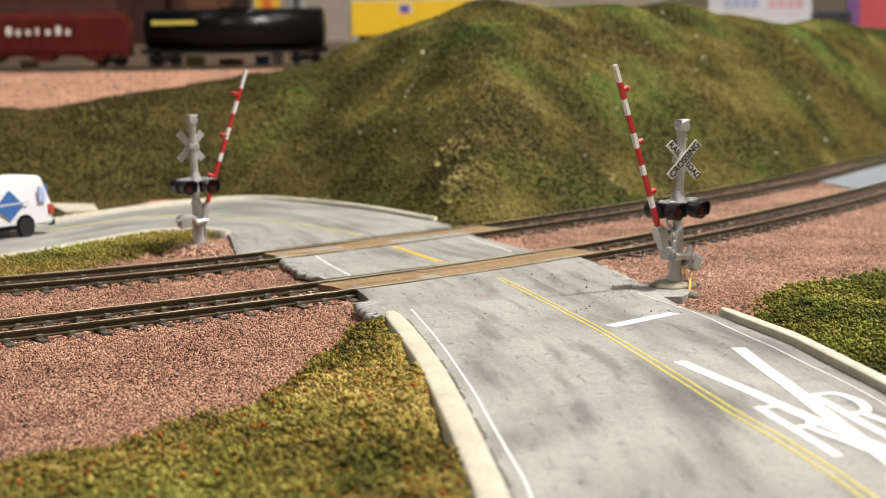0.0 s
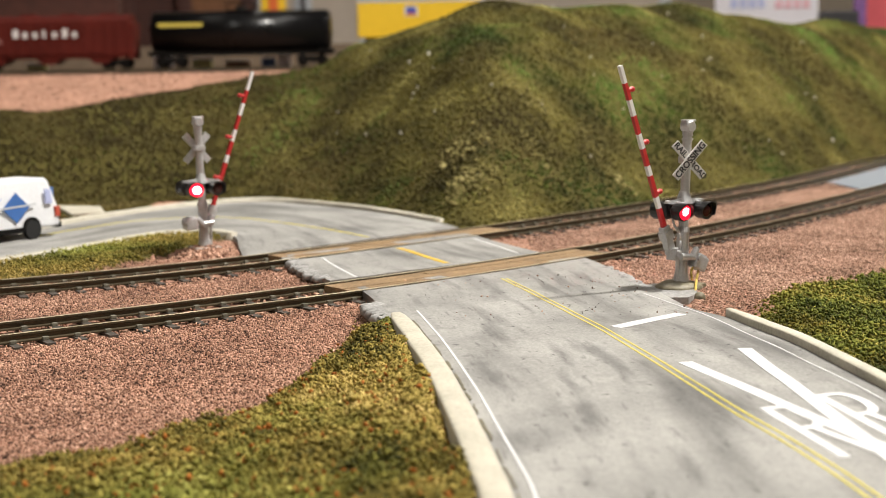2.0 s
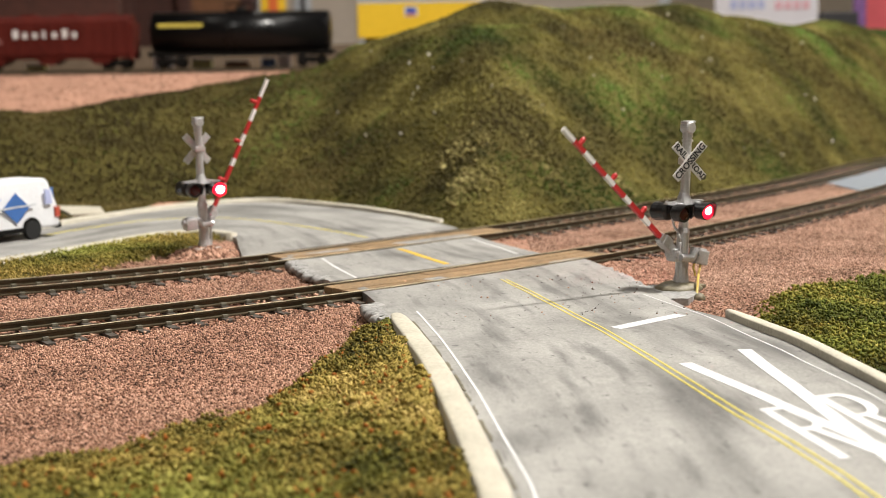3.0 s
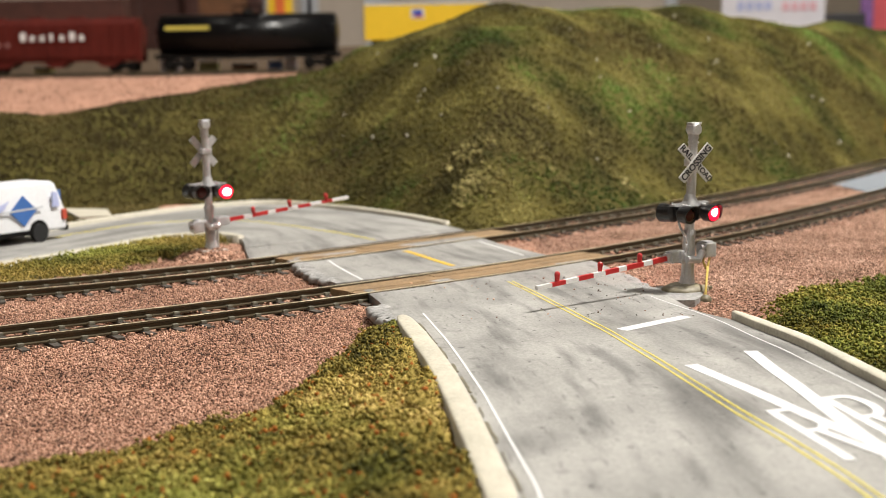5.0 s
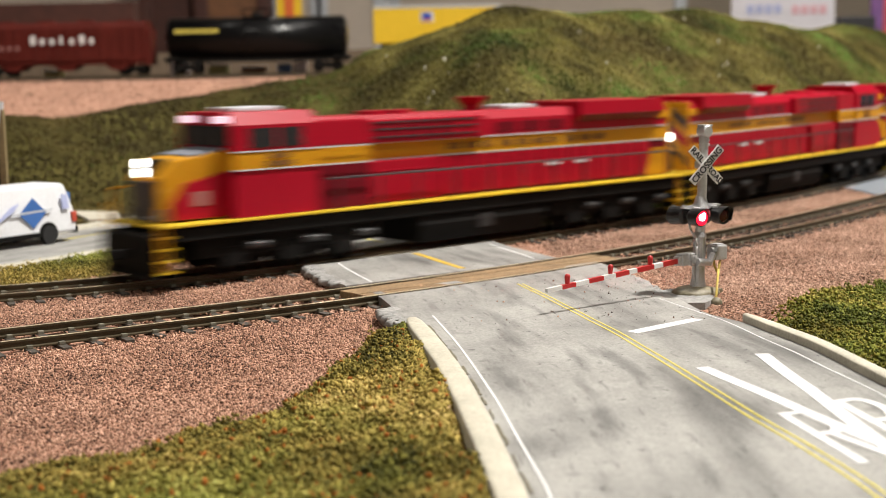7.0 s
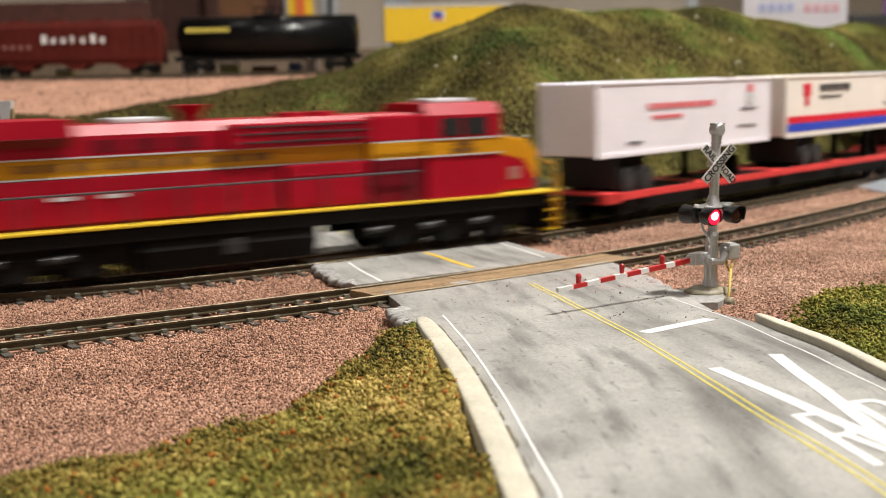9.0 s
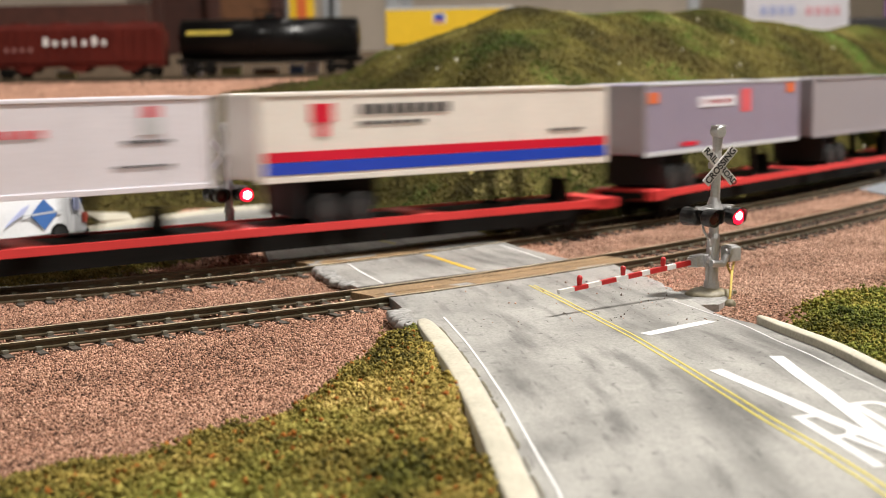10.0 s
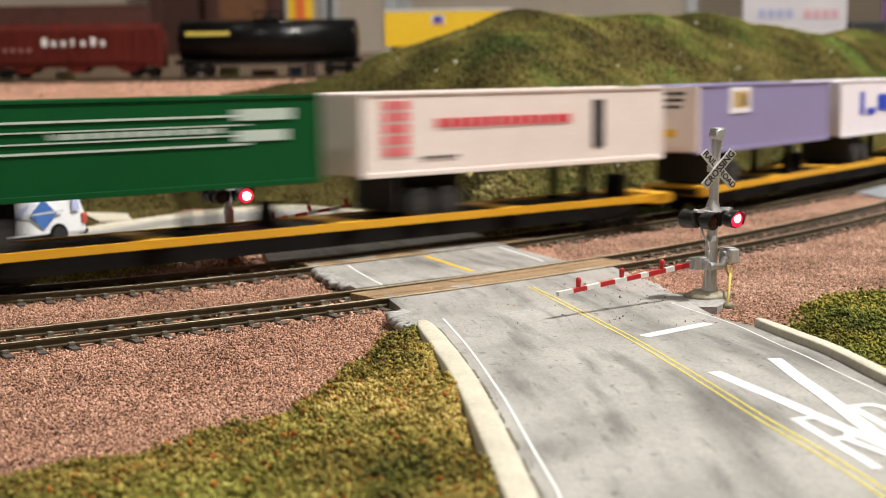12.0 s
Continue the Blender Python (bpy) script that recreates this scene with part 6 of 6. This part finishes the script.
# bodies for the added lamps, all out of view
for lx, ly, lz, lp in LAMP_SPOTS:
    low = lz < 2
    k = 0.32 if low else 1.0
    t = thing("rig_lamp" if low else "high_bay_lamp", "unseen small round lamp, added low over the layout" if low else "unseen round hall lamp, added under the ceiling", "lamp", "hall lamps", lx * 1000, ly * 1000, lz * 1000 + 240 * k)
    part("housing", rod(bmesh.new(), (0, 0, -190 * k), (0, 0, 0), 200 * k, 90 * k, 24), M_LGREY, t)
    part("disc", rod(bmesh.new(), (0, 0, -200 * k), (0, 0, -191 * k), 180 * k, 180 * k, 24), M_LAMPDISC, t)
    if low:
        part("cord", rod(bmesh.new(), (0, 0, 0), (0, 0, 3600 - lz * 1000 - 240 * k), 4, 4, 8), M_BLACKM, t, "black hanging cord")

# furniture seen over the layout
M_SCREEN = plain("beige_partition_cloth", (0.50, 0.43, 0.36), 0.85)


def partition(x0, x1, y, z1, mat, name, label, cat):
    t = thing(name, label, cat, "", (x0 + x1) / 2, y, -1000)
    w = (x1 - x0) / 2
    part("panel", one_box(-w, w, -25, 25, 60, z1 + 1000, 6), mat, t)
    for sx in (-1, 1):
        part("post", one_box(sx * w - 12, sx * w + 12, -32, 32, 0, z1 + 1010, 4), M_LGREY if mat is M_SCREEN else M_DARKWOOD, t)


partition(-250, -145, 2500, 700, M_SCREEN, "partition_screen", "beige cloth partition screen", "screen")
partition(-330, -258, 2500, 700, M_SCREEN, "partition_screen", "beige cloth partition screen", "screen")
partition(-130, 420, 2700, 700, M_SCREEN, "partition_screen", "wide beige cloth partition screen", "screen")
partition(-455, -345, 2450, 650, M_WOOD, "wooden_cabinet", "orange brown wooden cabinet", "cabinet")
partition(-560, -465, 2480, 650, M_DARKWOOD, "wooden_cabinet", "dark brown wooden cabinet", "cabinet")
partition(-1300, -575, 2600, 650, M_SCREEN, "partition_screen", "broad beige cloth partition screen", "screen")
t = thing("banner", "white banner with blue and red lettering shapes", "banner", "", 530, 2300, 60)
part("sheet", one_box(-85, 85, -3, 3, 30, 130, 1), M_PAPER, t)
for k in range(4):
    part("lettering_shape", one_box(-60 + k * 15, -49 + k * 15, -5, -3, 88, 102), M_FADEB, t)
for k in range(4):
    part("lettering_shape", one_box(14 + k * 15, 25 + k * 15, -5, -3, 86, 100), M_FADER, t)
part("foot", one_box(-85, 85, -20, 20, -20, 30, 2), M_LGREY, t)
t = thing("display_box", "black display box beside the banner", "box", "", 646, 2300, 40)
part("body", one_box(-29, 29, -30, 30, 0, 100, 3), M_INK, t)
t = thing("poster_board", "violet and pink poster board", "poster", "", 790, 2320, 40)
part("sheet", one_box(-110, 110, -4, 4, 0, 200, 1), M_PURPLE, t)
part("print", one_box(-90, -40, -6, -4, 60, 170), M_PINK, t)
part("print", one_box(-30, 20, -6, -4, 50, 150), M_LGREY, t)
tagged(link("side_bench", one_box(380, 1200, 2150, 2450, -1000, 40), M_TABLE), "bench carrying the banner and boxes", "bench", kind="structure")
t = thing("toy_sign", "small yellow and red sign behind the wagons", "sign", "", -218, 1760, 90)
part("board", one_box(-16, 16, -2, 2, 0, 86, 1), M_TYEL, t)
part("print", one_box(-6, 6, -3, -2, 40, 80), M_TOR, t)
lay_cover()


# ---- what moves ----
SPEED, GAIN, NOSE9 = 306.4, 3.47, -733.5


def nose_at(t):
    late = min(max(6.3 - t, 0.0), 1.2)
    return NOSE9 - SPEED * (t - 9) - GAIN * (t - 9) ** 2 + 36 * late ** 2


def on_track(s_mid, half, turned, lift=0.0):
    a, b = FAR.at(s_mid - half), FAR.at(s_mid + half)
    c, d = (a + b) / 2, (b - a)
    return pose(c[0] * MM, c[1] * MM, lift * MM, 0, 0, math.degrees(math.atan2(d[1], d[0])) + (180 if turned else 0))


def swing(arm, yaw, base, px, py, pz, rows, rise=0.0, draw=0.0):
    """The arm turns on its clamp, which climbs a little as it lifts."""
    way = math.radians(base - yaw)
    out = []
    for t, a in rows:
        f = max(0.0, math.sin(math.radians(a)))
        out.append((t, pose((px + draw * f * math.cos(way)) * MM, (py + draw * f * math.sin(way)) * MM, (pz + rise * f) * MM, 0, -a, base - yaw)))
    walk(arm, out)


def flash(bead, lit):
    """A lamp disc slides out of its head while lit and rests inside it while dark."""
    (bead, face), rows, cur = bead, [(0.0, 0)], 0
    for t, s in lit:
        if s != cur:
            rows += [(t - 1 / 30, cur), (t, s)]
            cur = s
    rows.append((12.0, cur))
    walk(bead, [(t, pose(0, (0.0 if s else -3.2 * face) * MM, 0)) for t, s in rows])


RIGHT = [(0.25, 1), (0.83, 0), (1.43, 1), (2.0, 0), (2.47, 1), (3.13, 0), (3.7, 1), (4.27, 0), (4.87, 1), (5.45, 0), (6.08, 1), (6.68, 0), (7.27, 1), (7.8, 0), (8.37, 1), (8.93, 0), (9.53, 1), (10.13, 0), (10.7, 1), (11.3, 0), (11.9, 1)]
LEFT = [(0.83, 1), (1.43, 0), (2.0, 1), (2.57, 0), (3.07, 1), (3.7, 0), (4.27, 1), (4.87, 0), (5.45, 1), (6.08, 0), (6.68, 1), (7.27, 0), (7.8, 1), (8.37, 0), (8.93, 1), (9.53, 0), (10.13, 1), (10.7, 0), (11.3, 1), (11.9, 0)]


def motions():
    times = [0.25 * k for k in range(49)]
    for k, ob in enumerate(LOCOS):
        walk(ob, [(t, on_track(nose_at(t) + (123.0, 380.5, 636.0)[k] + 11.0 * min(max((7.0 - t) / 0.5, 0), 1), 79, k > 0)) for t in times])
    for k, ob in enumerate(FLATS):
        walk(ob, [(t, on_track(nose_at(t) + FLAT0 + FLAT_PITCH * k, 128, False)) for t in times])
    for k, ob in enumerate(BOXES):
        side = -83.3 if k % 2 == 0 else 83.3
        rows = []
        for t in times:
            m = on_track(nose_at(t) + FLAT0 + FLAT_PITCH * (k // 2), 128, False)
            rows.append((t, m @ pose(side * MM, 0, 11.6 * MM)))
        walk(ob, rows)
    swing(ARM_N, YAW_N, math.degrees(math.atan2(-0.61, -0.79)), -2.6, 0.6, 9.2, [(0, 69.3), (2.1, 69.0), (2.4, 65), (2.6, 58.5), (2.8, 49.7), (3.0, 40.9), (3.2, 32.8), (3.6, 16), (4.0, 3), (4.3, -2.8), (4.8, -3.6), (12, -3.6)], 3.0, 2.0)
    # motor box and wire follow the near arm down
    steps = [(0, 1.0), (2.1, 1.0), (2.5, 0.88), (3.0, 0.57), (3.6, 0.24), (4.2, 0.0), (12, 0.0)]
    walk(MOTOR_N, [(t, pose((6.0 - 1.6 * f) * MM, (-1.4 - 0.6 * f) * MM, (10.4 - 4.2 * f) * MM, 0, 26 * f, 0)) for t, f in steps])
    walk(WIRE_N, [(t, pose((-4.6 - 2.6 * f) * MM, (-12.0 - 0.6 * f) * MM, (-1.6 - 4.2 * f) * MM)) for t, f in steps])
    swing(ARM_F, YAW_F, math.degrees(math.atan2(0.575, 0.82)), 2.2, 0.6, 9.8, [(0, 69.8), (2.4, 69.4), (2.6, 68.1), (2.8, 66), (3.0, 62.9), (3.2, 57.7), (3.6, 43), (4.0, 26), (4.4, 10), (4.65, 5.6), (4.8, 5.4), (12, 5.4)])
    for pair in (BEADS_N, BEADS_F):
        for k, bead in enumerate(pair):
            flash(bead, RIGHT if k % 2 else LEFT)


motions()
